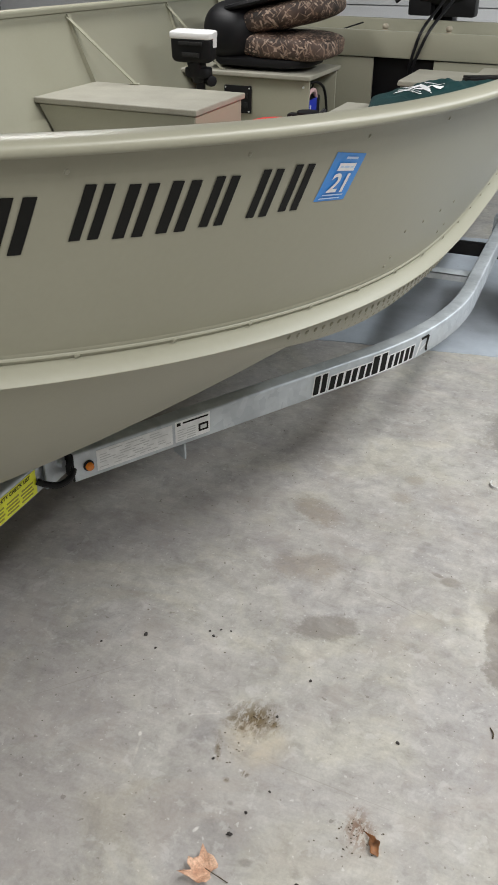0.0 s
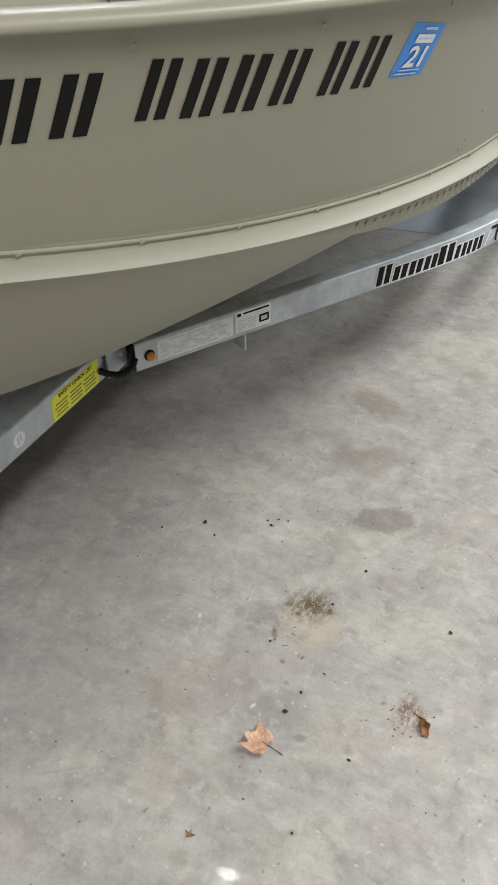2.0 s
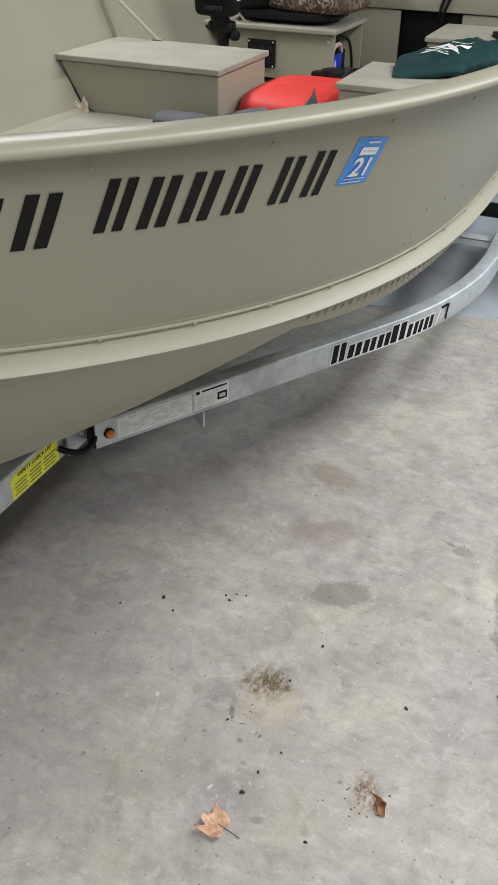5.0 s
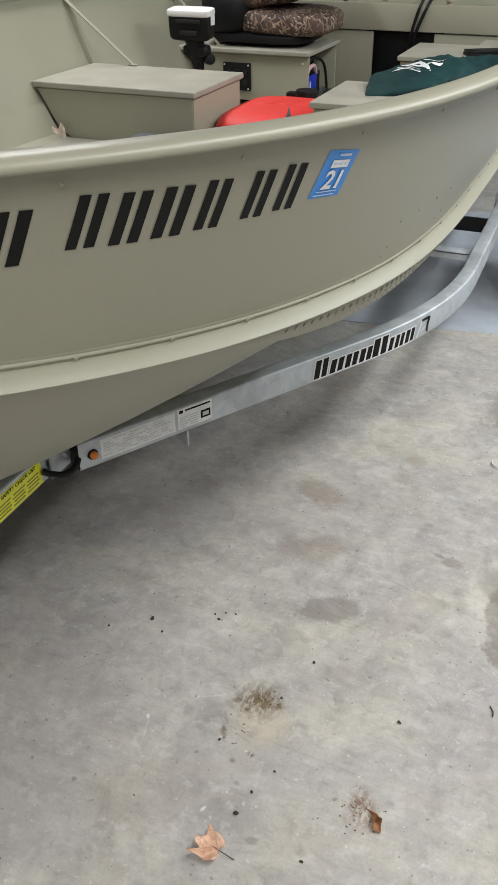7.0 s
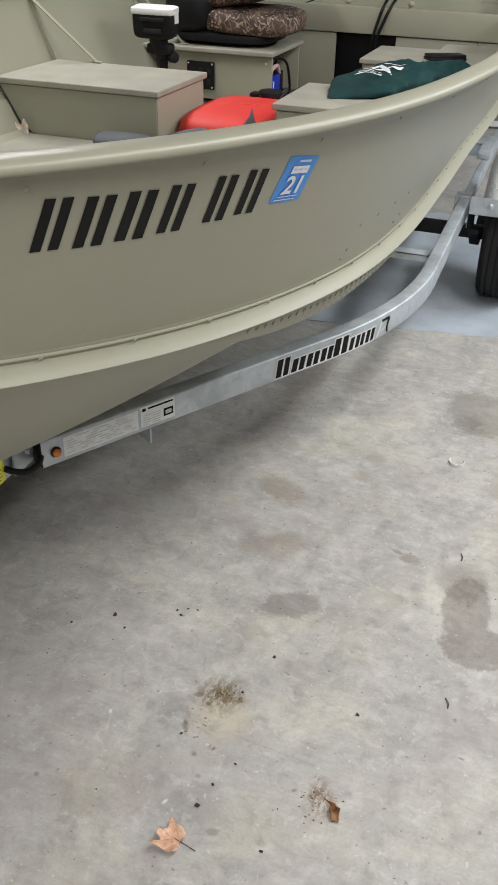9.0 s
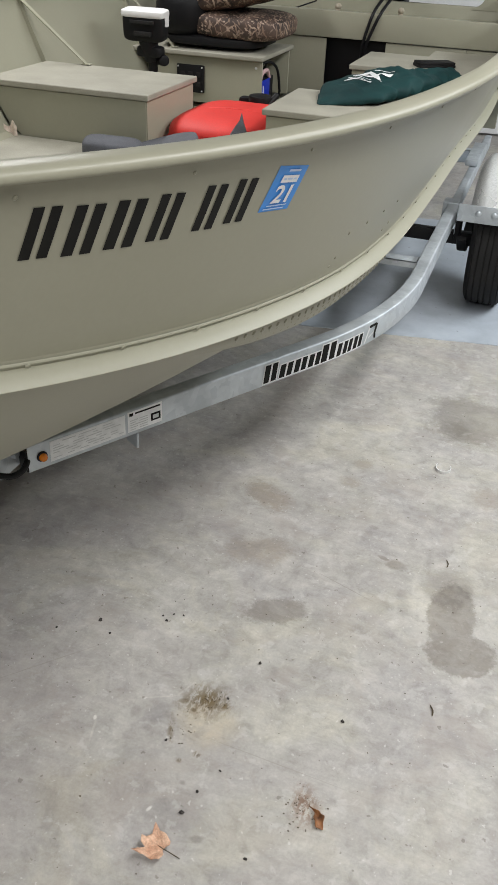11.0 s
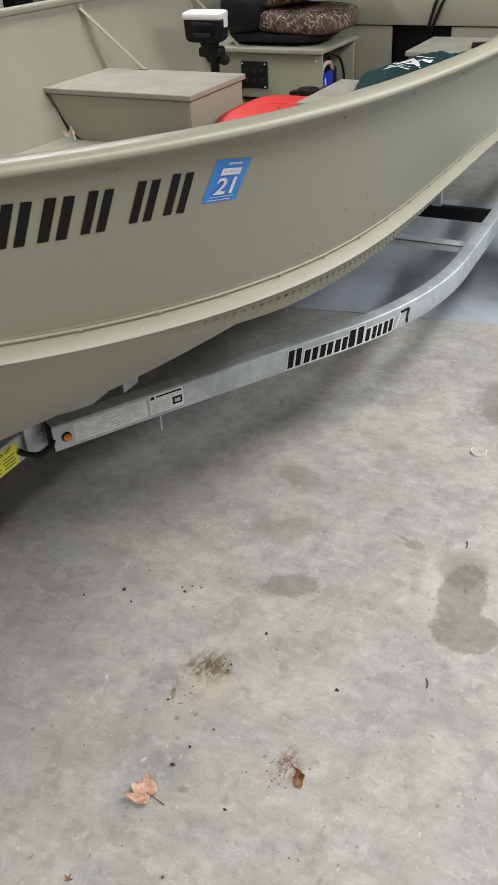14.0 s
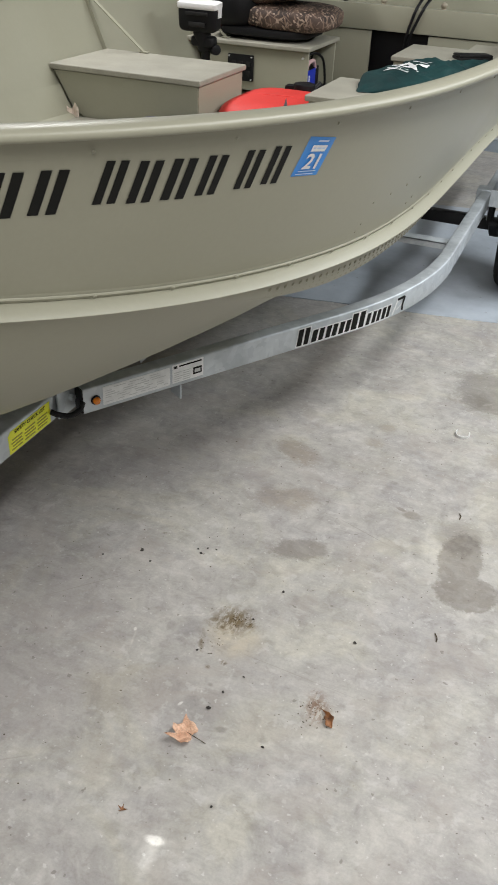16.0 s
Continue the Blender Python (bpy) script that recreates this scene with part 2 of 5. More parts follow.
# Floor stains: tone, strength, softness of the edge, raggedness, and the ellipses (x, y, radii, turn) that make up the shape
DAMP, BROWN, PURPLE, PALE, DIRTY = (0.235, 0.220, 0.203), (0.27, 0.235, 0.195), (0.30, 0.285, 0.285), (0.56, 0.55, 0.525), (0.135, 0.098, 0.045)
STAINS = [
    (PURPLE, 0.50, 0.75, 0.5, [(-0.92, 1.02, 0.22, 0.16, 0.3), (-1.0, 1.35, 0.2, 0.14, 0.0)]),
    (PURPLE, 0.35, 0.8, 0.6, [(-0.95, 2.15, 0.38, 0.24, 0.4)]),
    (BROWN, 0.28, 0.8, 0.5, [(-0.66, 1.12, 0.10, 0.07, 0.2)]),
    (PALE, 0.34, 0.7, 0.6, [(-0.33, 2.98, 0.09, 0.13, 0.0)]),
    (PALE, 0.45, 0.5, 0.6, [(-0.066, 1.98, 0.035, 0.12, 0.2), (-0.116, 1.887, 0.035, 0.020, 0.4)]),
    (DAMP, 0.85, 0.28, 0.6, [(-0.441, 1.814, 0.090, 0.046, 0.53)]),
    (BROWN, 0.62, 0.5, 0.6, [(-0.571, 2.043, 0.10, 0.062, 0.42)]),
    (BROWN, 0.7, 0.45, 0.7, [(-0.632, 2.32, 0.085, 0.050, -0.5)]),
    (DAMP, 0.85, 0.35, 0.4, [(-0.168, 2.130, 0.030, 0.022, 0.1), (-0.208, 2.148, 0.020, 0.008, -0.3)]),
    (DAMP, 0.9, 0.10, 0.34, [(0.020, 1.965, 0.066, 0.14, 0.08), (0.066, 1.832, 0.090, 0.076, 0.25)]),
    (DAMP, 0.62, 0.35, 0.40, [(0.002, 2.085, 0.074, 0.085, 0.0)]),
    ((0.21, 0.20, 0.195), 0.45, 0.30, 0.3, [(0.044, 2.092, 0.022, 0.026, 0.0)]),
    ((0.235, 0.225, 0.205), 0.8, 0.30, 0.55, [(-0.06, 3.08, 0.15, 0.19, 0.2)]),
    ((0.19, 0.18, 0.165), 0.45, 0.5, 0.6, [(-0.105, 2.99, 0.05, 0.07, 0.3)]),
    (BROWN, 0.55, 0.5, 0.5, [(0.058, 2.58, 0.055, 0.06, 0.0)]),
    (BROWN, 0.55, 0.5, 0.6, [(-0.397, 2.50, 0.035, 0.03, 0.0), (-0.377, 2.621, 0.03, 0.03, 0.0)]),
    ((0.22, 0.21, 0.20), 0.5, 0.4, 0.4, [(-0.267, 2.285, 0.016, 0.010, 0.0)]),
    ((0.22, 0.21, 0.20), 0.6, 0.5, 0.5, [(0.207, 1.472, 0.026, 0.020, 0.3)]),
    ((0.27, 0.26, 0.255), 0.55, 0.5, 0.3, [(-0.652, 1.361, 0.013, 0.015, 0.2)]),
    ((0.56, 0.50, 0.37), 0.5, 0.6, 0.5, [(-0.482, 1.385, 0.065, 0.060, 0.3)]),
    (DIRTY, 0.95, 0.9, 0.5, [(-0.505, 1.455, 0.050, 0.044, 0.4), (-0.460, 1.452, 0.018, 0.012, 0.6)]),
    (DIRTY, 0.75, 0.5, 0.5, [(-0.557, 1.432, 0.011, 0.007, 0.2), (-0.523, 1.415, 0.006, 0.005, 0.0)]),
    (DIRTY, 0.8, 0.9, 0.7, [(-0.553, 1.345, 0.007, 0.030, 0.35), (-0.47, 1.30, 0.008, 0.006, 0.0), (-0.50, 1.27, 0.006, 0.005, 0.0)]),
    ((0.17, 0.085, 0.045), 0.85, 0.9, 0.5, [(-0.200, 1.262, 0.026, 0.040, 0.4)]),
    ((0.18, 0.17, 0.16), 0.5, 0.6, 0.5, [(-0.39, 1.105, 0.012, 0.007, 0.3), (-0.47, 1.22, 0.007, 0.006, 0.0), (-0.286, 1.116, 0.010, 0.008, 0.0), (-0.324, 0.91, 0.010, 0.008, 0.4)]),
    ((0.25, 0.24, 0.22), 0.45, 0.7, 0.5, [(-0.494, 0.775, 0.018, 0.022, 0.1), (-0.227, 0.902, 0.012, 0.009, 0.0)]),
    ((0.85, 0.85, 0.84), 0.95, 0.30, 0.5, [(-0.401, 0.790, 0.021, 0.012, 0.15)]),
    ((0.75, 0.75, 0.74), 0.5, 0.6, 0.6, [(-0.399, 0.745, 0.016, 0.04, 0.1)]),
    ((0.80, 0.80, 0.78), 0.8, 0.4, 0.6, [(-0.512, 1.135, 0.004, 0.009, -0.4), (-0.735, 1.31, 0.004, 0.007, 0.3)]),
    (PALE, 0.55, 0.6, 0.4, [(-0.610, 1.425, 0.040, 0.0025, 0.45), (-0.566, 1.468, 0.026, 0.0025, 1.15), (-0.722, 1.275, 0.0025, 0.032, 0.25)]),
    ((0.26, 0.25, 0.24), 0.6, 0.5, 0.2, [(-0.288, 1.981, 0.085, 0.0018, -0.34)]),
    ((0.29, 0.28, 0.265), 0.5, 0.6, 0.2, [(-0.28, 1.34, 0.19, 0.0014, -0.06), (-0.93, 1.42, 0.0016, 0.16, -0.75), (-0.80, 0.83, 0.05, 0.0018, 0.6)]),
]


def concrete():
    m, nt, b = shader("stained_concrete")
    vec = coords(nt)
    cloud = noise_tex(nt, vec, 1.5, 6, 0.6, 0.4)
    hue = noise_tex(nt, coords(nt, (1.0, 1.3, 1)), 2.7, 6, 0.62, 0.9)
    mottle = noise_tex(nt, vec, 8, 8, 0.68, 0.7)
    patch = noise_tex(nt, vec, 26, 6, 0.66, 0.5)
    grain = noise_tex(nt, vec, 140, 4, 0.65)
    col = ramp(nt, cloud, [(0.30, (0.375, 0.363, 0.346)), (0.5, (0.420, 0.408, 0.386)), (0.72, (0.455, 0.442, 0.416))])
    col = mix(nt, 1.0, col, ramp(nt, hue, [(0.36, (0.90, 0.89, 0.915)), (0.46, (0.99, 0.975, 0.98)), (0.54, (1.0, 0.995, 0.985)), (0.62, (1.06, 1.045, 0.985))]), "MULTIPLY")
    col = mix(nt, 1.0, col, ramp(nt, mottle, [(0.36, (0.82, 0.815, 0.815)), (0.46, (0.95, 0.945, 0.94)), (0.54, (1.02, 1.02, 1.015)), (0.64, (1.13, 1.125, 1.11))]), "MULTIPLY")
    col = mix(nt, 1.0, col, ramp(nt, patch, [(0.37, (0.88, 0.87, 0.865)), (0.46, (0.98, 0.975, 0.97)), (0.54, (1.01,) * 3), (0.63, (1.08, 1.077, 1.067))]), "MULTIPLY")
    col = mix(nt, 1.0, col, ramp(nt, grain, [(0.34, (0.94,) * 3), (0.66, (1.05,) * 3)]), "MULTIPLY")
    tan = ramp(nt, noise_tex(nt, vec, 5.2, 7, 0.7, 0.8), [(0.52, (0, 0, 0)), (0.60, (1, 1, 1))])
    col = mix(nt, math_node(nt, "MULTIPLY", tan, 0.36), col, (0.365, 0.325, 0.29))
    pale = ramp(nt, noise_tex(nt, vec, 19, 5, 0.65, 0.3), [(0.575, (0, 0, 0)), (0.64, (1, 1, 1))])
    col = mix(nt, math_node(nt, "MULTIPLY", pale, 0.32), col, (0.58, 0.57, 0.55))
    trowel = noise_tex(nt, coords(nt, (1.2, 9, 1), (0, 0, 0.6)), 5, 5, 0.6, 1.2)
    col = mix(nt, 1.0, col, ramp(nt, trowel, [(0.34, (0.95,) * 3), (0.5, (1.0,) * 3), (0.68, (1.04,) * 3)]), "MULTIPLY")
    flecks = ramp(nt, noise_tex(nt, vec, 70, 2, 0.5), [(0.69, (0, 0, 0)), (0.72, (1, 1, 1))])
    col = mix(nt, math_node(nt, "MULTIPLY", flecks, 0.45), col, (0.66, 0.65, 0.63))
    dots = ramp(nt, noise_tex(nt, coords(nt, (1, 1, 1), (0, 0, 1.1)), 48, 2, 0.5), [(0.70, (0, 0, 0)), (0.73, (1, 1, 1))])
    col = mix(nt, math_node(nt, "MULTIPLY", dots, 0.55), col, (0.15, 0.13, 0.11))
    sep = nt.nodes.new("ShaderNodeSeparateXYZ")
    nt.links.new(vec, sep.inputs[0])
    wob1 = math_node(nt, "SUBTRACT", noise_tex(nt, vec, 13, 6, 0.65, 0.3), 0.5)
    wob2 = math_node(nt, "SUBTRACT", noise_tex(nt, vec, 70, 4, 0.65), 0.5)
    wob = math_node(nt, "MULTIPLY_ADD", wob2, 1.1, math_node(nt, "MULTIPLY", wob1, 2.2))
    smear = ramp(nt, noise_tex(nt, coords(nt, (2.4, 1, 1), (0, 0, 0.5)), 34, 7, 0.72, 0.35), [(0.44, (0.12,) * 3), (0.53, (1, 1, 1))])
    worn = ramp(nt, patch, [(0.38, (0.58,) * 3), (0.56, (1, 1, 1))])
    for tone, strength, edge, ragged, shapes in STAINS:
        d = None
        for x, y, rx, ry, turn in shapes:
            dx, dy = math_node(nt, "SUBTRACT", sep.outputs[0], x), math_node(nt, "SUBTRACT", sep.outputs[1], y)
            c, s = math.cos(turn), math.sin(turn)
            px = math_node(nt, "MULTIPLY_ADD", dx, c / rx, math_node(nt, "MULTIPLY", dy, s / rx))
            py = math_node(nt, "MULTIPLY_ADD", dx, -s / ry, math_node(nt, "MULTIPLY", dy, c / ry))
            one = math_node(nt, "SQRT", math_node(nt, "MULTIPLY_ADD", px, px, math_node(nt, "MULTIPLY", py, py)))
            d = one if d is None else math_node(nt, "SMOOTH_MIN", d, one, 0.25)
        d = math_node(nt, "MULTIPLY_ADD", wob, ragged, d)
        mr = nt.nodes.new("ShaderNodeMapRange")
        mr.interpolation_type = "SMOOTHSTEP"
        for k, v in ((1, 1 - edge), (2, 1 + edge), (3, strength), (4, 0.0)):
            mr.inputs[k].default_value = v
        nt.links.new(d, mr.inputs[0])
        cover = math_node(nt, "MULTIPLY", mr.outputs[0], smear if edge > 0.85 else worn)
        col = mix(nt, cover, col, mix(nt, 0.72, tone, mix(nt, 1.0, col, tuple(v * 2.4 for v in tone), "MULTIPLY")))
    nt.links.new(col, b.inputs["Base Color"])
    nt.links.new(math_node(nt, "MULTIPLY_ADD", mottle, 0.35, 0.42), b.inputs["Roughness"])
    bump(nt, b, math_node(nt, "MULTIPLY_ADD", grain, 0.35, mottle), 0.12, 0.003)
    return m


CONCRETE = concrete()


def grey_strip():
    m, nt, b = shader("grey_painted_concrete")
    vec = coords(nt)
    worn = noise_tex(nt, vec, 3.5, 7, 0.65)
    col = ramp(nt, worn, [(0.3, (0.32, 0.355, 0.40)), (0.6, (0.43, 0.475, 0.53)), (0.75, (0.49, 0.53, 0.575))])
    spots = ramp(nt, noise_tex(nt, vec, 38, 3), [(0.70, (0, 0, 0)), (0.75, (1, 1, 1))])
    col = mix(nt, math_node(nt, "MULTIPLY", spots, 0.6), col, (0.14, 0.14, 0.14))
    nt.links.new(col, b.inputs["Base Color"])
    b.inputs["Roughness"].default_value = 0.45
    bump(nt, b, noise_tex(nt, vec, 80, 5), 0.12)
    return m


GREYPAINT = grey_strip()

# ---- mesh helpers ----
ORIGIN = {}


def thing(name, at, label, category, group="", kind=""):
    ob = new(name)
    ob.location = at
    ob.empty_display_size = 0.1
    ORIGIN[ob.name] = Vector(at)
    return tagged(ob, label, category, group, kind)


def part(name, bm, material, parent=None, label="", smooth=True, angle=35):
    """Links a bmesh, given in world coordinates, as one mesh object under its thing or part."""
    base = ORIGIN[parent.name] if parent else Vector((0, 0, 0))
    bmesh.ops.remove_doubles(bm, verts=bm.verts, dist=1e-5)
    bmesh.ops.recalc_face_normals(bm, faces=bm.faces)
    if base.length:
        bmesh.ops.translate(bm, verts=bm.verts, vec=-base)
    me = bpy.data.meshes.new(name)
    bm.to_mesh(me)
    bm.free()
    me.materials.append(material)
    if smooth:
        me.shade_smooth()
        me.set_sharp_from_angle(angle=radians(angle))
    ob = new(name, me)
    ORIGIN[ob.name] = base
    if parent:
        ob.parent = parent
    if label:
        tagged(ob, label)
    return ob


def single(name, bm, material, label, category, group="", kind="", **more):
    return tagged(part(name, bm, material, None, label, **more), label, category, group, kind)


def block(x0, x1, y0, y1, z0, z1, bevel=0.004, segments=2, bm=None, turn=None):
    b2 = bmesh.new()
    bmesh.ops.create_cube(b2, size=1, matrix=Matrix.LocRotScale(((x0 + x1) / 2, (y0 + y1) / 2, (z0 + z1) / 2), None, (x1 - x0, y1 - y0, z1 - z0)))
    if bevel:
        bmesh.ops.bevel(b2, geom=b2.edges[:], offset=bevel, segments=segments, affect="EDGES", profile=0.6)
    if turn is not None:
        bmesh.ops.transform(b2, verts=b2.verts, matrix=turn)
    return join(bm, b2)


def join(bm, b2):
    if bm is None:
        return b2
    me = bpy.data.meshes.new("tmp")
    b2.to_mesh(me)
    b2.free()
    bm.from_mesh(me)
    bpy.data.meshes.remove(me)
    return bm


def rod(p0, p1, r0, r1=None, seg=12, bm=None, bevel=0.0):
    p0, p1 = Vector(p0), Vector(p1)
    b2 = bmesh.new()
    d = p1 - p0
    m = Matrix.Translation((p0 + p1) / 2) @ d.to_track_quat("Z", "Y").to_matrix().to_4x4()
    bmesh.ops.create_cone(b2, cap_ends=True, segments=seg, radius1=r0, radius2=r0 if r1 is None else r1, depth=d.length, matrix=m)
    if bevel:
        caps = [e for e in b2.edges if any(len(f.verts) > 4 for f in e.link_faces)]
        bmesh.ops.bevel(b2, geom=caps, offset=bevel, segments=2, affect="EDGES", profile=0.5)
    return join(bm, b2)


def sweep(path, section, closed=True, caps=True, up=(0, 0, 1), bm=None):
    """Sweeps a section of (side, up) pairs along a path; side points to the right of the way."""
    bm = bm or bmesh.new()
    path = [Vector(p) for p in path]
    rings = []
    for k, p in enumerate(path):
        d = (path[min(k + 1, len(path) - 1)] - path[max(k - 1, 0)]).normalized()
        side = d.cross(Vector(up)).normalized()
        top = side.cross(d).normalized()
        rings.append([bm.verts.new(p + side * a + top * b) for a, b in section])
    n = len(section)
    for a, b in zip(rings, rings[1:]):
        for k in range(n if closed else n - 1):
            bm.faces.new((a[k], a[(k + 1) % n], b[(k + 1) % n], b[k]))
    if caps and closed:
        bm.faces.new(rings[0][::-1])
        bm.faces.new(rings[-1])
    return bm


def tube(path, r, seg=8, bm=None):
    return sweep(path, [(r * math.cos(2 * math.pi * k / seg), r * math.sin(2 * math.pi * k / seg)) for k in range(seg)], bm=bm)


def smooth_path(points, n=8):
    """A Catmull-Rom line through the points."""
    pts = [Vector(p) for p in points]
    pts = [pts[0] * 2 - pts[1]] + pts + [pts[-1] * 2 - pts[-2]]
    out = []
    for a, b, c, d in zip(pts, pts[1:], pts[2:], pts[3:]):
        for k in range(n):
            t = k / n
            out.append(0.5 * (2 * b + (c - a) * t + (2 * a - 5 * b + 4 * c - d) * t * t + (3 * b - a - 3 * c + d) * t ** 3))
    return out + [pts[-2]]


def sheet(fn, us, vs, thick=0.004, bm=None):
    """A shell of even thickness over fn(u, v)."""
    bm = bm or bmesh.new()
    e = 1e-3
    faces = [[], []]
    for u in us:
        row = [[], []]
        for v in vs:
            p = Vector(fn(u, v))
            n = (Vector(fn(u + e, v)) - Vector(fn(u - e, v))).cross(Vector(fn(u, v + e)) - Vector(fn(u, v - e)))
            n = n.normalized() if n.length > 1e-12 else Vector((0, 0, 1))
            row[0].append(bm.verts.new(p))
            row[1].append(bm.verts.new(p + n * thick))
        faces[0].append(row[0])
        faces[1].append(row[1])
    nu, nv = len(us), len(vs)
    for g in faces:
        for i in range(nu - 1):
            for j in range(nv - 1):
                try:
                    bm.faces.new((g[i][j], g[i + 1][j], g[i + 1][j + 1], g[i][j + 1]))
                except ValueError:
                    pass
    a, b = faces
    border = [(i, 0) for i in range(nu)] + [(nu - 1, j) for j in range(1, nv)] + [(i, nv - 1) for i in range(nu - 2, -1, -1)] + [(0, j) for j in range(nv - 2, 0, -1)]
    for (i, j), (k, l) in zip(border, border[1:] + border[:1]):
        try:
            bm.faces.new((a[i][j], a[k][l], b[k][l], b[i][j]))
        except ValueError:
            pass
    return bm


def lathe(profile, centre, axis="X", seg=48, bm=None):
    """Turns (radius, along) pairs round an axis through centre."""
    bm = bm or bmesh.new()
    rings = []
    for k in range(seg):
        a = 2 * math.pi * k / seg
        ring = []
        for r, h in profile:
            c, s = r * math.cos(a), r * math.sin(a)
            q = {"X": (h, c, s), "Y": (c, h, s), "Z": (c, s, h)}[axis]
            ring.append(bm.verts.new(Vector(centre) + Vector(q)))
        rings.append(ring)
    for a, b in zip(rings, rings[1:] + rings[:1]):
        for k in range(len(profile) - 1):
            bm.faces.new((a[k], b[k], b[k + 1], a[k + 1]))
    return bm


def pillow(centre, size, power=3.0, nu=28, nv=18, turn=(0, 0, 0), ripple=0.0, freq=9.0, seed=0.0, bm=None):
    """A rounded cushion-like body; power sets how boxy it is, ripple how creased."""
    bm = bm or bmesh.new()
    m = Matrix.Translation(centre) @ Euler([radians(a) for a in turn]).to_matrix().to_4x4()
    rows = []
    f = lambda c: math.copysign(abs(c) ** (2 / power), c)
    for j in range(nv + 1):
        ph = -math.pi / 2 + math.pi * j / nv
        row = []
        for i in range(nu):
            th = 2 * math.pi * i / nu
            q = Vector((f(math.cos(ph)) * f(math.cos(th)), f(math.cos(ph)) * f(math.sin(th)), f(math.sin(ph))))
            q = Vector((q.x * size[0] / 2, q.y * size[1] / 2, q.z * size[2] / 2))
            if ripple:
                q += q.normalized() * ripple * noise.noise(q * freq + Vector((seed, seed, 0)))
            row.append(bm.verts.new(m @ q))
        rows.append(row)
    for a, b in zip(rows, rows[1:]):
        for i in range(nu):
            k = (i + 1) % nu
            bm.faces.new((a[i], a[k], b[k], b[i]))
    return bm


# ---- room ----
GARAGE = Matrix.Translation((0, 3.8, 0)) @ Matrix.Rotation(radians(10), 4, "Z") @ Matrix.Translation((0, -3.8, 0))


def room_block(name, x0, x1, y0, y1, z0, z1, material, label, category, bevel=0.0):
    return single(name, block(x0, x1, y0, y1, z0, z1, bevel, turn=GARAGE), material, label, category, kind="structure", smooth=False)


WX0, WX1, WY0, WY1 = -5.0, 3.4, -3.4, 8.2
room_block("floor", WX0 - 0.2, WX1 + 0.2, WY0 - 0.2, WY1 + 0.2, -0.15, 0.0, CONCRETE, "worn stained grey concrete garage floor", "floor")
# Ceiling, east and south walls are unseen; their grey limits the bounce.
room_block("ceiling", WX0 - 0.2, WX1 + 0.2, WY0 - 0.2, WY1 + 0.2, CEILING, CEILING + 0.1, DIM_WALL, "grey garage ceiling, unseen, kept dim to cut bounced light", "ceiling")
room_block("wall_west", WX0 - 0.2, WX0, WY0 - 0.2, WY1 + 0.2, 0, CEILING, DIM_WALL, "grey garage wall, kept dim to cut bounced light", "wall")
room_block("wall_east", WX1, WX1 + 0.2, WY0 - 0.2, WY1 + 0.2, 0, CEILING, DIM_WALL, "grey garage wall, kept dim to cut bounced light", "wall")
room_block("wall_south", WX0, WX1, WY0 - 0.2, WY0, 0, CEILING, DIM_WALL, "grey garage wall, kept dim to cut bounced light", "wall")
room_block("wall_north", WX0, WX1, WY1, WY1 + 0.2, 0, CEILING, WALLPAINT, "plain white wall behind the sectional door", "wall")


def painted_strip():
    """The grey painted band across the floor, with a ragged front edge."""
    bm = bmesh.new()
    xs = np.linspace(WX0 + 0.01, WX1 - 0.01, 240)
    low = [bm.verts.new((x, 3.815 + 0.006 * noise.noise((x * 9, 0, 0)) + 0.004 * noise.noise((x * 40, 3, 0)), 0.004)) for x in xs]
    edge = [bm.verts.new((v.co.x, v.co.y - 0.002, 0.0005)) for v in low]
    far = [bm.verts.new((x, 5.6, 0.004)) for x in xs]
    for k in range(len(xs) - 1):
        bm.faces.new((low[k], low[k + 1], far[k + 1], far[k]))
        bm.faces.new((edge[k], edge[k + 1], low[k + 1], low[k]))
    bmesh.ops.transform(bm, verts=bm.verts, matrix=GARAGE)
    return single("floor_strip", bm, GREYPAINT, "blue-grey painted concrete band under the trailer", "floor", kind="structure")


painted_strip()


def garage_door():
    door = thing("garage_door", GARAGE @ Vector((-1.2, WY1 - 0.03, 0)), "closed white sectional garage door with pressed panels", "garage door")
    for k in range(4):
        z0 = 0.02 + k * 0.56
        bm = block(-3.6, 1.6, WY1 - 0.06, WY1 - 0.012, z0, z0 + 0.552, 0.006)
        for j in range(4):
            x0 = -3.5 + j * 1.28
            bm = block(x0 + 0.05, x0 + 1.2, WY1 - 0.072, WY1 - 0.055, z0 + 0.08, z0 + 0.47, 0.008, bm=bm)
        bmesh.ops.transform(bm, verts=bm.verts, matrix=GARAGE)
        part("door_panel", bm, WALLPAINT, door)


garage_door()


# Housing for an added, unseen lamp; the area light under it does the lighting.
def unseen_fixture(lx, ly):
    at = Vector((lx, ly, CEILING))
    fix = thing("unseen_ceiling_light", at, "white ceiling light housing, added out of view", "ceiling light", "garage ceiling lights")
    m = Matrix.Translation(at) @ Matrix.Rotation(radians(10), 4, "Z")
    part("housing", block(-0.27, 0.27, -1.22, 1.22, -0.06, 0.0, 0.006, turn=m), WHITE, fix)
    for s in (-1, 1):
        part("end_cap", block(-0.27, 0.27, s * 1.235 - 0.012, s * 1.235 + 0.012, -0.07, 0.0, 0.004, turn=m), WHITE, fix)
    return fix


for lx, ly, power in ADDED_LAMPS:
    unseen_fixture(lx, ly)


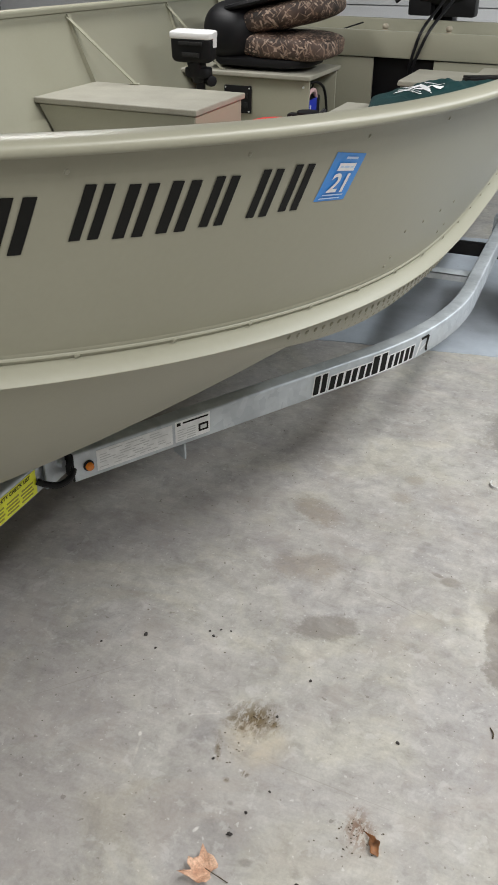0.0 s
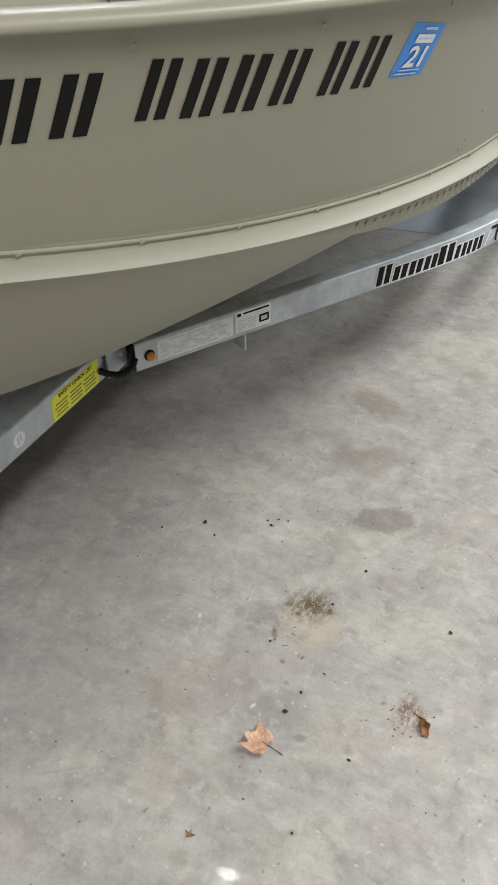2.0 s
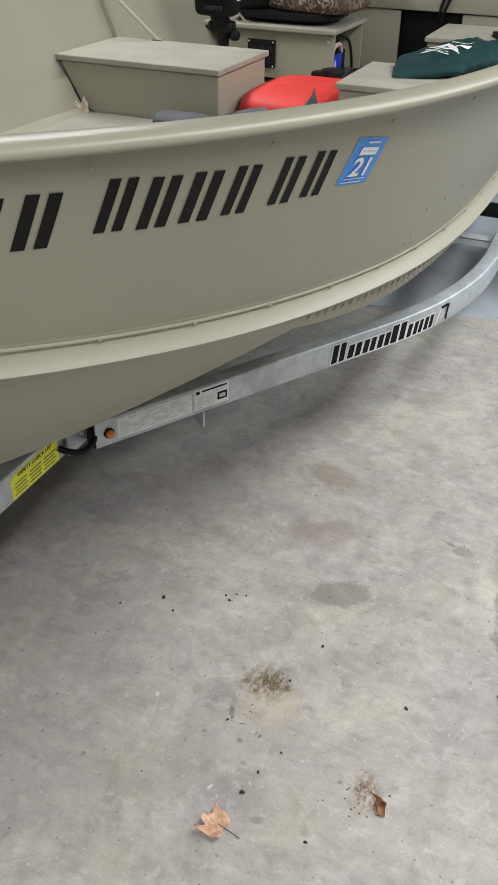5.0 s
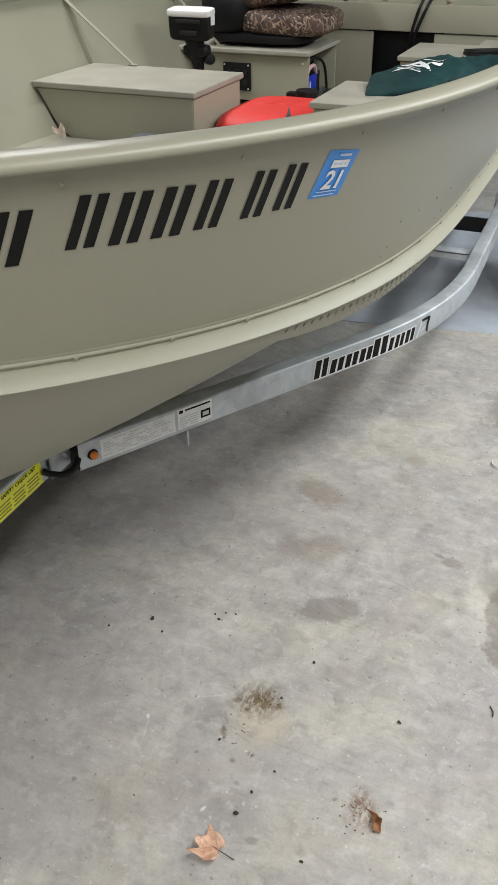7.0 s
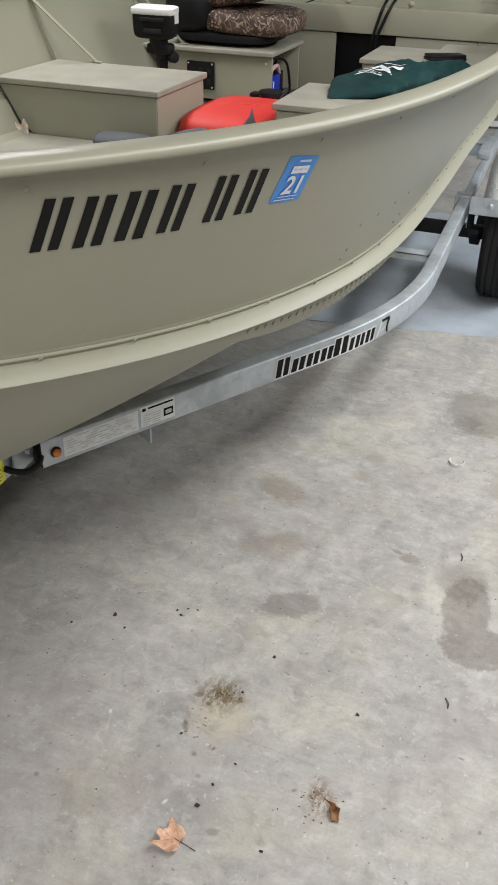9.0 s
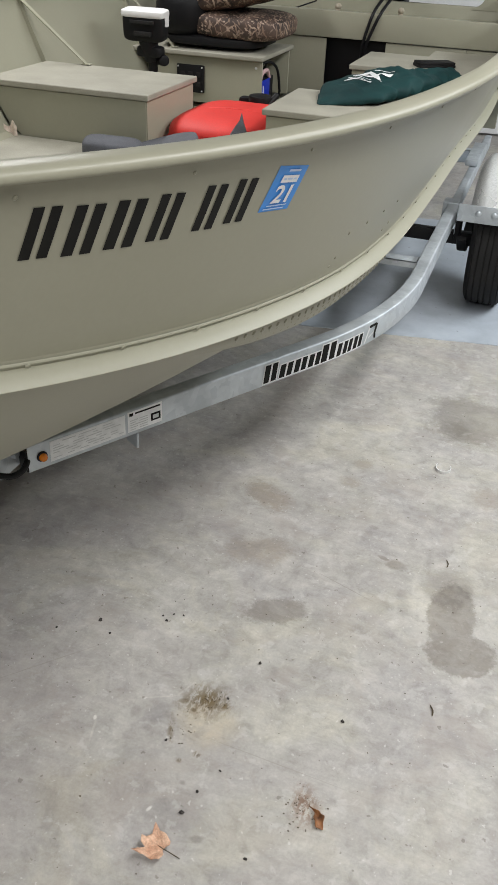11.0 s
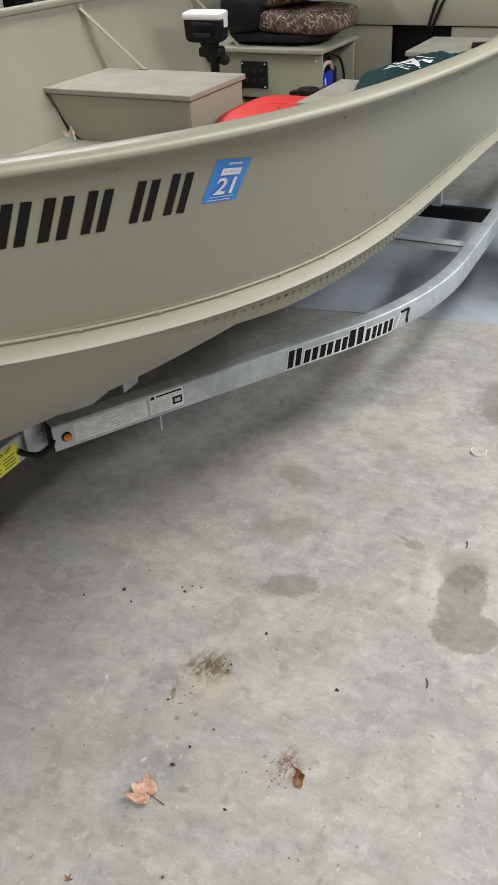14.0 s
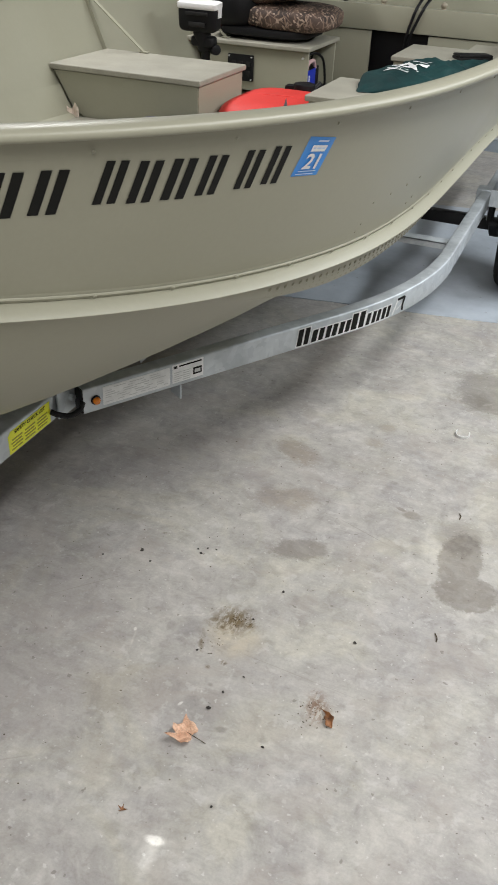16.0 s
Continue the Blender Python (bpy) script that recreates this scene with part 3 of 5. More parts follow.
def shelf_unit():
    """Timber shelf along the west wall, seen over the far rail."""
    y0, y1, x0, x1 = 1.4, 7.6, -4.95, -4.35
    sh = thing("storage_shelf", GARAGE @ Vector((-4.65, 4.5, 0)), "rough timber storage shelf along the garage wall", "shelf")
    for y in (y0, 3.4, 5.5, y1):
        for x in (x0 + 0.03, x1 - 0.03):
            part("post", block(x - 0.03, x + 0.03, y - 0.045, y + 0.045, 0, 1.9, 0.003, turn=GARAGE), WOOD, sh)
    for z in (0.35, 0.86, 1.45):
        for k in range(4):
            xa = x0 + k * 0.15
            part("board", block(xa + 0.003, xa + 0.147, y0 - 0.05, y1 + 0.05, z, z + 0.03, 0.003, turn=GARAGE), WOOD, sh)
    random.seed(4)
    y = 1.5
    while y < 7.3:
        w, h = random.uniform(0.18, 0.42), random.uniform(0.12, 0.34)
        kind = random.choice(("box", "box", "tub"))
        z = 0.89
        g = GARAGE @ Matrix.Translation((-4.6, y + w / 2, z)) @ Matrix.Rotation(random.uniform(-0.12, 0.12), 4, "Z")
        if kind == "box":
            bx = thing("cardboard_box", g.translation, "closed storage box standing on the timber shelf", "box", "boxes on the shelf")
            mm = random.choice((CARDBOARD, WHITE, WALLPAINT, GALV_DARK))
            part("body", block(-0.18, 0.18, -w / 2 + 0.01, w / 2 - 0.01, 0, h, 0.006, turn=g), mm, bx)
            part("tape", block(-0.181, 0.181, -0.025, 0.025, h - 0.001, h + 0.002, 0.0, turn=g), LABEL, bx)
        else:
            bx = thing("plastic_tub", g.translation, "lidded plastic tub standing on the timber shelf", "tub", "tubs on the shelf")
            part("body", block(-0.17, 0.17, -w / 2 + 0.02, w / 2 - 0.02, 0, h * 0.8, 0.02, turn=g), BLACK, bx)
            part("lid", block(-0.185, 0.185, -w / 2 + 0.01, w / 2 - 0.01, h * 0.8, h * 0.8 + 0.03, 0.008, turn=g), WHITE, bx)
        y += w + random.uniform(0.02, 0.2)


shelf_unit()

# ---- boat hull ----
XC = -1.17
CHINE_Z = np.polyfit([.2, .5, .86, 1.0, 1.2, 1.4, 1.6, 1.9, 2.2, 2.7, 3.4, 5.0], [1.31, 1.215, 1.116, 1.083, 1.046, 1.008, .986, .968, .958, .945, .920, .885], 6)


def half_gunwale(y):
    return 1.03 * (1 - (1 - min(max((y - 0.04) / 2.8, 0), 1)) ** 2.2)


def gunwale_z(y):
    return 1.332 + 0.055 * max(0, (2 - y) / 1.15) ** 2 - 0.006 * max(0, y - 2)


def half_chine(y):
    w = min(max((y - 1.75) / 1.0, 0), 1)
    return 0.89 * (1 - (1 - min(max((y - 0.2) / 2.7, 0), 1)) ** 2.2) - 0.044 * w * w * (3 - 2 * w)


def chine_z(y):
    return float(np.polyval(CHINE_Z, y))


def keel_z(y):
    w = min(max((y - 1.3) / 0.9, 0), 1)
    return 0.52 + 0.80 * max(0, (1.9 - y) / 1.55) ** 3.2 - 0.034 * w * w * (3 - 2 * w)


def side_at(u, v, s=1):
    yg, yc = 0.04 + u * 5.06, 0.2 + u * 4.8
    h = half_chine(yc) + (half_gunwale(yg) - 0.014 - half_chine(yc)) * (v + 0.15 * v * (1 - v))
    return (XC + s * h, yc + (yg - yc) * v, chine_z(yc) + (gunwale_z(yg) - chine_z(yc)) * v)


def bottom_at(u, w, s=1):
    yc, yk = 0.2 + u * 4.8, 0.35 + u * 4.65
    b = 0.02 + 0.042 * min(max((3.2 - yc) / 1.5, 0), 1)
    b *= min(max((yc - 0.2) / 0.8, 0), 1)
    top = chine_z(yc) - 0.03
    return (XC + s * half_chine(yc) * (1 - w), yc + (yk - yc) * w, top + (keel_z(yk) - top) * w - b * 4 * w * (1 - w))


def on_side(y, z, lift=0.0, s=1):
    """The point of the hull side at height z and station y, lifted off the skin, with the two skin directions and the normal."""
    u, v = (y - 0.1) / 4.9, 0.7
    for _ in range(8):
        p = side_at(u, v, s)
        q = side_at(u, v + 1e-3, s)
        v += (z - p[2]) / ((q[2] - p[2]) / 1e-3)
        p = side_at(u, v, s)
        u += (y - p[1]) / 4.9
    p = Vector(side_at(u, v, s))
    a = (Vector(side_at(u + 1e-3, v, s)) - p).normalized()
    b = (Vector(side_at(u, v + 1e-3, s)) - p).normalized()
    n = a.cross(b).normalized()
    if n.x * s < 0:
        n = -n
    return p + n * lift, a, b, n


boat = thing("fishing_boat", (XC, 2.6, 0.5), "olive-tan aluminium fishing boat resting on its trailer", "boat")
US = [(k / 90) ** 1.25 for k in range(91)]
VS = [k / 14 for k in range(15)]
for s in (1, -1):
    part("hull_side", sheet(lambda u, v: side_at(u, v, s), US, VS, -0.004 * s), PAINT, boat, "smooth olive-tan painted side plate")
    part("hull_bottom", sheet(lambda u, w: bottom_at(u, w, s), US, VS, 0.004 * s), PAINT, boat, "olive-tan painted bottom plate")


def along_gunwale(s, n=110, y0=0.045, y1=5.12):
    return [(XC + s * half_gunwale(y), y, gunwale_z(y)) for y in (y0 + (y1 - y0) * (k / n) ** 1.3 for k in range(n + 1))]


def along_chine(s, n=110, y0=0.22, y1=5.0):
    return [(XC + s * half_chine(y), y, chine_z(y)) for y in (y0 + (y1 - y0) * (k / n) ** 1.3 for k in range(n + 1))]


def flange_growth(y):
    g = min(max((y - 1.25) / 0.62, 0), 1)
    return g * (2 - g) * (1 - 0.45 * min(max((y - 2.3) / 0.9, 0), 1))


RAIL = [(0.018, 0.002), (0.0215, 0.007), (0.0205, 0.013), (0.014, 0.0185), (0.004, 0.021), (-0.012, 0.022), (-0.024, 0.021), (-0.030, 0.017),
        (-0.032, 0.009), (-0.032, -0.004), (-0.028, -0.004), (-0.026, 0.011), (0.008, 0.013), (0.013, 0.002)]
STRIP = [(-0.002, 0.003), (0.005, 0.002), (0.010, -0.001), (0.0315, -0.0165), (0.033, -0.0185), (0.0315, -0.0205), (-0.004, -0.025)]
SEAM = [(-0.006, 0.002), (0.004, 0.003), (0.0075, 0.008), (0.0068, 0.0105), (0.0054, 0.0120), (0.0078, 0.0180), (0.0076, 0.0205), (0.005, 0.0225), (-0.002, 0.0240)]
for s in (1, -1):
    flip = lambda sec: [(a * s, b) for a, b in sec]
    part("gunwale_rail", sweep(along_gunwale(s), flip(RAIL)), PAINT, boat, "rounded olive-tan gunwale rail", angle=65)
    part("rail_flange", sweep(along_gunwale(s), flip([(-0.018, 0.014), (-0.010, 0.014), (-0.0225, -0.030), (-0.028, -0.031)])), PAINT, boat)
    part("chine_strip", sweep(along_chine(s), flip(STRIP)), PAINT, boat, "raised pale spray strip along the chine")
    part("chine_seam", sweep(along_chine(s), flip(SEAM)), PAINT, boat)
    def flange_at(u, v):
        y = 1.25 + 3.67 * u
        grow = flange_growth(y)
        return (XC + s * (half_chine(y) + 0.006 - 0.022 * v * v), y, chine_z(y) - 0.028 - 0.061 * v * grow)
    part("chine_flange", sheet(flange_at, [(k / 60) ** 1.4 for k in range(61)], [0, 0.25, 0.5, 0.75, 1.0], 0.012 * s), PAINT, boat, "embossed flange under the spray strip")

# transom and splash well
TZ = 1.185
part("transom", block(XC - 0.86, XC + 0.86, 5.42, 5.46, 0.60, 1.215, 0.008), PAINT, boat)
for s in (1, -1):
    part("quarter_plate", block(XC + s * 0.93 - 0.05, XC + s * 0.93 + 0.05, 5.0, 5.46, 0.8, 1.345, 0.01), PAINT, boat)


def transom_shoulder(s):
    """The high corner of the transom beside the motor cut-out, with its rounded inner corner."""
    x0, r = 0.688, 0.065
    prof = [(0.88, 1.20), (0.88, 1.35), (x0, 1.35)] + [(x0 - r + r * math.cos(a), 1.211 + r - r * math.sin(a)) for a in [k * math.pi / 16 for k in range(9)]] + [(x0 - r, 1.20)]
    bm = bmesh.new()
    ends = [[bm.verts.new((XC + s * x, y, z)) for x, z in prof] for y in (5.417, 5.463)]
    bm.faces.new(ends[0])
    bm.faces.new(ends[1][::-1])
    for k in range(len(prof)):
        j = (k + 1) % len(prof)
        bm.faces.new((ends[0][k], ends[0][j], ends[1][j], ends[1][k]))
    part("transom_shoulder", bm, PAINT, boat)


transom_shoulder(1)
transom_shoulder(-1)
part("well_front", block(XC - 0.90, XC + 0.90, 5.0, 5.03, 1.055, TZ, 0.008), PAINT, boat, "broad olive-tan splash well panel")
part("well_tray", block(XC - 0.90, XC + 0.90, 5.03, 5.42, 1.12, 1.150, 0.004), PAINT, boat)
part("well_bulkhead", block(-1.75, -1.245, 5.012, 5.03, 0.76, 1.05, 0.003), PAINT, boat)
part("well_bulkhead", block(-0.92, -0.50, 5.012, 5.03, 0.80, 1.05, 0.003), PAINT, boat)
part("well_bulkhead", block(-0.497, -0.30, 5.012, 5.03, 0.94, 1.05, 0.003), PAINT, boat)
for x in (-1.215, -0.875):
    bm = rod((x, 5.10, 1.150), (x, 5.10, 1.185), 0.014, bevel=0.004)
    bm = pillow((x, 5.10, 1.198), (0.036, 0.036, 0.032), 2, 14, 10, bm=bm)
    part("drain_knob", bm, TANKNOB, boat, "dull tan round knob")
# Black sheet added so that the well opening stays dark inside.
part("dark_backing", block(-1.30, -0.88, 5.075, 5.083, 0.70, 1.11, 0.003), BLACK, boat, "black sheet added behind the well opening to keep it dark")
part("well_seam", rod((-1.48, 5.05, 1.165), (-1.42, 5.40, 1.19), 0.004), BLACK, boat)

# decks and benches
DECK = 0.865


def inner_half(y, z):
    """Half breadth of the inside of the hull at a height."""
    t = (z - chine_z(y)) / (gunwale_z(y) - chine_z(y))
    return half_chine(y) + (half_gunwale(y) - half_chine(y)) * max(t, -0.6) - 0.012


def plate(ys, xa, xb, z0, z1):
    """A flat plate whose two long edges follow xa(y) and xb(y)."""
    bm = bmesh.new()
    rings = [[bm.verts.new(q) for q in ((xa(y), y, z0), (xb(y), y, z0), (xb(y), y, z1), (xa(y), y, z1))] for y in ys]
    for a, b in zip(rings, rings[1:]):
        for k in range(4):
            bm.faces.new((a[k], a[(k + 1) % 4], b[(k + 1) % 4], b[k]))
    bm.faces.new(rings[0][::-1])
    bm.faces.new(rings[-1])
    return bm


part("fore_deck", plate([2.05 + k * 0.05 for k in range(21)], lambda y: XC - half_chine(y) + 0.06, lambda y: XC + half_chine(y) - 0.06, DECK - 0.02, DECK), DECKPAINT, boat, "flat olive-tan painted casting deck")
for s in (1, -1):
    part("deck_side", sheet(lambda u, v: (XC + s * (half_chine(2.05 + u) - 0.064 + 0.066 * v), 2.05 + u, DECK - 0.004 + v * (chine_z(2.05 + u) + 0.05 - DECK)), [k / 12 for k in range(13)], [0, 0.5, 1], 0.003 * s), PAINT, boat)
part("cabin_sole", plate([3.05 + k * 0.1 for k in range(20)], lambda y: XC - 0.34, lambda y: XC + 0.34, 0.66, 0.68), DECKPAINT, boat)
part("deck_riser", block(XC - 0.34, XC + 0.34, 3.03, 3.05, 0.68, DECK - 0.02, 0.002), PAINT, boat)


def bench(s, inner, y0, y1, top, label, over=0.012):
    """A box between the side and the aisle; its outer end follows the hull."""
    out = inner_half((y0 + y1) / 2, top) - 0.004
    prof = [(inner, 0.80), (XC + s * 0.655, 0.80), (XC + s * 0.800, 0.895), (XC + s * (out - 0.01), top - 0.022), (inner, top - 0.022)]
    bm = bmesh.new()
    ends = [[bm.verts.new((x, y, z)) for x, z in prof] for y in (y0, y1)]
    bm.faces.new(ends[0])
    bm.faces.new(ends[1][::-1])
    for k in range(5):
        bm.faces.new((ends[0][k], ends[0][(k + 1) % 5], ends[1][(k + 1) % 5], ends[1][k]))
    bmesh.ops.bevel(bm, geom=bm.edges[:], offset=0.004, segments=2, affect="EDGES")
    b = part("bench", bm, PAINT, boat, label)
    xs = sorted((inner - s * over, XC + s * out))
    part("lid", block(xs[0], xs[1], y0 - over, y1 + over, top - 0.022, top, 0.006, 3), DECKPAINT, b, "lid with a rolled edge")
    return b


bench(-1, -1.39, 3.06, 3.50, 1.060, "boxy olive-tan storage bench against the starboard side")
bench(1, -0.945, 3.08, 3.50, 1.055, "boxy olive-tan storage bench against the port side")
stern_bench = bench(1, -0.93, 4.30, 4.74, 1.040, "stern bench box with a pale lid")
part("lid_extension", plate([4.754 + k * 0.02 for k in range(12)], lambda y: -0.65, lambda y: XC + inner_half(y, 1.03) - 0.006, 1.018, 1.039), DECKPAINT, stern_bench)

# console with an open port end
console = part("console", block(-1.99, -1.40, 4.40, 4.415, 0.78, 1.0, 0.002), PAINT, boat, "olive-tan helm box open at its end")
part("back_panel", block(-1.99, -1.40, 4.845, 4.86, 0.78, 1.0, 0.002), PAINT, console)
part("lid", block(-2.08, -1.385, 4.36, 4.88, 1.0, 1.022, 0.007, 3), DECKPAINT, console)
part("shelf_floor", block(-1.80, -1.40, 4.415, 4.845, 0.74, 0.755, 0.0), PAINT, console)
panel = part("gauge_panel", block(-1.848, -1.700, 4.385, 4.399, 0.825, 0.955, 0.006), BLACK, console, "black switch panel")
for k in range(6):
    x, z = -1.838 + 0.025 + (k % 3) * 0.043, 0.865 + (k // 3) * 0.045
    part("switch", block(x - 0.012, x + 0.012, 4.378, 4.386, z - 0.013, z + 0.013, 0.003), RUBBER, panel)
for x in (-1.838, -1.710):
    for z in (0.835, 0.945):
        part("screw", rod((x, 4.380, z), (x, 4.386, z), 0.004, seg=8), ALU, panel)
for x, z in ((-1.43, 0.965), (-1.43, 0.82)):
    part("screw", rod((x, 4.395, z), (x, 4.401, z), 0.006, seg=8), ALU, console)


def knee_brace(y, x_low, z_low):
    """A flat strap from the top of the starboard side down to a box lid, with its rib on the side."""
    top = Vector((XC - inner_half(y, 1.31), y, 1.31))
    low = Vector((x_low, y, z_low))
    b = part("knee_brace", sweep([top, low], [(-0.011, -0.002), (0.011, -0.002), (0.011, 0.002), (-0.011, 0.002)], up=(0.7, 0, 0.7)), PAINT, boat, "flat diagonal bracing strap")
    rib = [Vector((XC - inner_half(y, z) + 0.006, y + 0.01, z)) for z in (1.31, 1.25, 1.2, 1.15, 1.10, 1.05, 1.0)]
    part("rib", sweep(rib, [(-0.012, -0.012), (0.012, -0.012), (0.012, 0.008), (-0.012, 0.008)], up=(1, 0, 0)), PAINT, b)
    part("foot", block(x_low - 0.02, x_low + 0.02, y - 0.015, y + 0.015, z_low, z_low + 0.004, 0.001), PAINT, b)


knee_brace(3.50, -1.865, 1.062)
knee_brace(4.42, -1.875, 1.024)


# rivets
def dome(r, h):
    bm = bmesh.new()
    bmesh.ops.create_uvsphere(bm, u_segments=10, v_segments=5, radius=1)
    for v in bm.verts:
        v.co = Vector((v.co.x * r, v.co.y * r, max(v.co.z, -0.2) * h))
    me = bpy.data.meshes.new("rivet")
    bm.to_mesh(me)
    bm.free()
    me.materials.append(PAINT)
    me.shade_smooth()
    return me


RIVET, SMALL_RIVET = dome(0.0046, 0.0022), dome(0.0038, 0.0018)


def rivet(me, p, n):
    ob = new("rivet", me)
    ob.parent = boat
    ob.matrix_basis = Matrix.Translation(Vector(p) - ORIGIN[boat.name]) @ Vector(n).to_track_quat("Z", "Y").to_matrix().to_4x4()


for k in range(22):
    y = 0.58 + k * 0.165
    z = chine_z(y) + 0.0095
    p, a, b, n = on_side(y, z, 0.0062)
    rivet(RIVET, p, n)
for k in range(13):
    y = 0.72 + k * 0.262
    p, a, b, n = on_side(y, gunwale_z(y) - 0.018, 0.007)
    rivet(SMALL_RIVET, p, n)
for y, z in ((1.84, 1.08), (1.925, 1.081), (2.018, 1.083), (2.106, 1.083), (2.117, 1.007), (2.145, 1.018), (1.832, 1.026), (1.822, 1.008)):
    p, a, b, n = on_side(y, z, 0.0005)
    rivet(SMALL_RIVET, p, n)
# dimples of the embossed flange
DIMPLE = dome(0.0056, 0.0028)
for k in range(70):
    y = 1.52 + k * 0.027
    for v in (0.40, 0.60, 0.82):
        p = Vector((XC + half_chine(y) + 0.0058 - 0.022 * v * v, y + 0.008 * (v > 0.5), chine_z(y) - 0.028 - 0.061 * v * flange_growth(y)))
        rivet(DIMPLE, p, (0.93, -0.25, -0.25))


# markings on the side: a row of paired slanted bars, and the dated sticker
def skin_patch(corners, lift, n=6):
    """A thin vinyl patch; corners (y, z) run bottom left, bottom right, top right, top left."""
    (a, b, c, d) = [Vector((p[0], p[1], 0)) for p in corners]
    bm = bmesh.new()
    grid = []
    for i in range(n + 1):
        row = []
        for j in range(n + 1):
            q = a.lerp(b, i / n).lerp(d.lerp(c, i / n), j / n)
            row.append(bm.verts.new(on_side(q.x, q.y, lift)[0]))
        grid.append(row)
    for i in range(n):
        for j in range(n):
            bm.faces.new((grid[i][j], grid[i + 1][j], grid[i + 1][j + 1], grid[i][j + 1]))
    return bm


for y0, y1, z0 in ((0.849, 0.894, 1.270), (0.914, 0.960, 1.263), (1.011, 1.053, 1.262), (1.070, 1.117, 1.252), (1.133, 1.184, 1.245),
                   (1.203, 1.249, 1.239), (1.288, 1.334, 1.234), (1.354, 1.401, 1.230)):
    w, h, drop = y1 - y0, 0.072, -0.14 * (y1 - y0)
    for f0, f1 in ((0.0, 0.36), (0.58, 0.94)):
        ya, yb = y0 + w * f0, y0 + w * f1
        part("marking_bar", skin_patch([(ya, z0 + drop * f0), (yb, z0 + drop * f1), (yb + 0.002, z0 + h + drop * f1), (ya + 0.002, z0 + h + drop * f0)], 0.0012, 4), INK, boat)

sticker = part("sticker", skin_patch([(1.434, 1.229), (1.516, 1.217), (1.528, 1.291), (1.445, 1.306)], 0.0007), DECALBLUE, boat, "blue slanted registration sticker dated 21")


def sticker_at(f, g):
    a, b, c, d = Vector((1.434, 1.229)), Vector((1.516, 1.217)), Vector((1.528, 1.291)), Vector((1.445, 1.306))
    return a.lerp(b, f).lerp(d.lerp(c, f), g)


def sticker_bar(f0, f1, g0, g1, material):
    part("print_bar", skin_patch([sticker_at(f0, g0), sticker_at(f1, g0), sticker_at(f1, g1), sticker_at(f0, g1)], 0.002, 3), material, sticker)


sticker_bar(0.24, 0.80, 0.64, 0.80, VINYLWHITE)
sticker_bar(0.30, 0.74, 0.70, 0.74, DECALPALE)
sticker_bar(0.36, 0.76, 0.88, 0.93, DECALPALE)
sticker_bar(0.16, 0.84, 0.12, 0.145, DECALPALE)
sticker_bar(0.10, 0.78, 0.05, 0.075, DECALPALE)


def letters(text, size):
    cu = bpy.data.curves.new("letters", "FONT")
    cu.body, cu.size, cu.shear, cu.offset = text, size, 0.0, 0.0012
    ob = bpy.data.objects.new("letters", cu)
    me = bpy.data.meshes.new_from_object(ob)
    bm = bmesh.new()
    bm.from_mesh(me)
    bpy.data.objects.remove(ob)
    bpy.data.meshes.remove(me)
    bpy.data.curves.remove(cu)
    return bm


bm = letters("21", 0.052)
xs = [v.co.x for v in bm.verts]
ys = [v.co.y for v in bm.verts]
for v in bm.verts:
    f = 0.22 + 0.54 * (v.co.x - min(xs)) / (max(xs) - min(xs))
    g = 0.19 + 0.40 * (v.co.y - min(ys)) / (max(ys) - min(ys))
    q = sticker_at(f, g)
    v.co = on_side(q.x, q.y, 0.0024)[0]
part("numeral", bm, VINYLWHITE, sticker, "white numerals", smooth=False)

# ---- trailer ----
TZ0, TZ1 = 0.394, 0.477
trailer = thing("boat_trailer", (XC, 3.2, 0.0), "galvanised steel boat trailer standing on the floor", "trailer")


def tube_section(w, h, r=0.006):
    out = []
    for cx, cy, a0 in ((w / 2 - r, h / 2 - r, 0), (-w / 2 + r, h / 2 - r, 90), (-w / 2 + r, -h / 2 + r, 180), (w / 2 - r, -h / 2 + r, 270)):
        for k in range(4):
            a = radians(a0 + k * 30)
            out.append((cx + r * math.cos(a), cy + r * math.sin(a)))
    return out


ARM_W = 0.052
ZM = (TZ0 + TZ1) / 2


def arm_path(s):
    """The outer face of a side rail: straight and converging, a bend, then parallel."""
    a, corner, far = Vector((0.090, 1.657)), Vector((0.828, 2.885)), Vector((0.828, 4.30))
    t0, t1 = corner + (a - corner).normalized() * 0.42, corner + (far - corner).normalized() * 0.42
    pts = [a, a.lerp(t0, 0.5)]
    for k in range(17):
        t = k / 16
        pts.append(t0 * (1 - t) ** 2 + corner * 2 * t * (1 - t) + t1 * t * t)
    pts += [t1.lerp(far, 0.3), t1.lerp(far, 0.6), far]
    return [Vector((XC + s * (p.x), p.y, ZM)) for p in pts]


for s in (1, -1):
    sec = [(a - s * ARM_W / 2, b) for a, b in tube_section(ARM_W, TZ1 - TZ0)]
    part("side_rail", sweep(arm_path(s), sec), GALV, trailer, "bent galvanised box-section side rail")
for s in (1, -1):
    x = XC + s * 0.800
    part("rail_extension", sweep([(x, 4.27, ZM - 0.004), (x, 5.9, ZM - 0.004)], tube_section(0.040, 0.068)), GALV, trailer, "narrower tube slid into the end of the side rail")
part("tongue", sweep([(-1.185, -0.9, ZM), (-1.185, 1.98, ZM)], tube_section(0.09, TZ1 - TZ0)), GALV, trailer, "straight galvanised box-section tongue")
part("tongue_plate", block(-1.22, -1.15, 1.70, 2.05, TZ0 - 0.008, TZ0 - 0.001, 0.002), GALV, trailer)
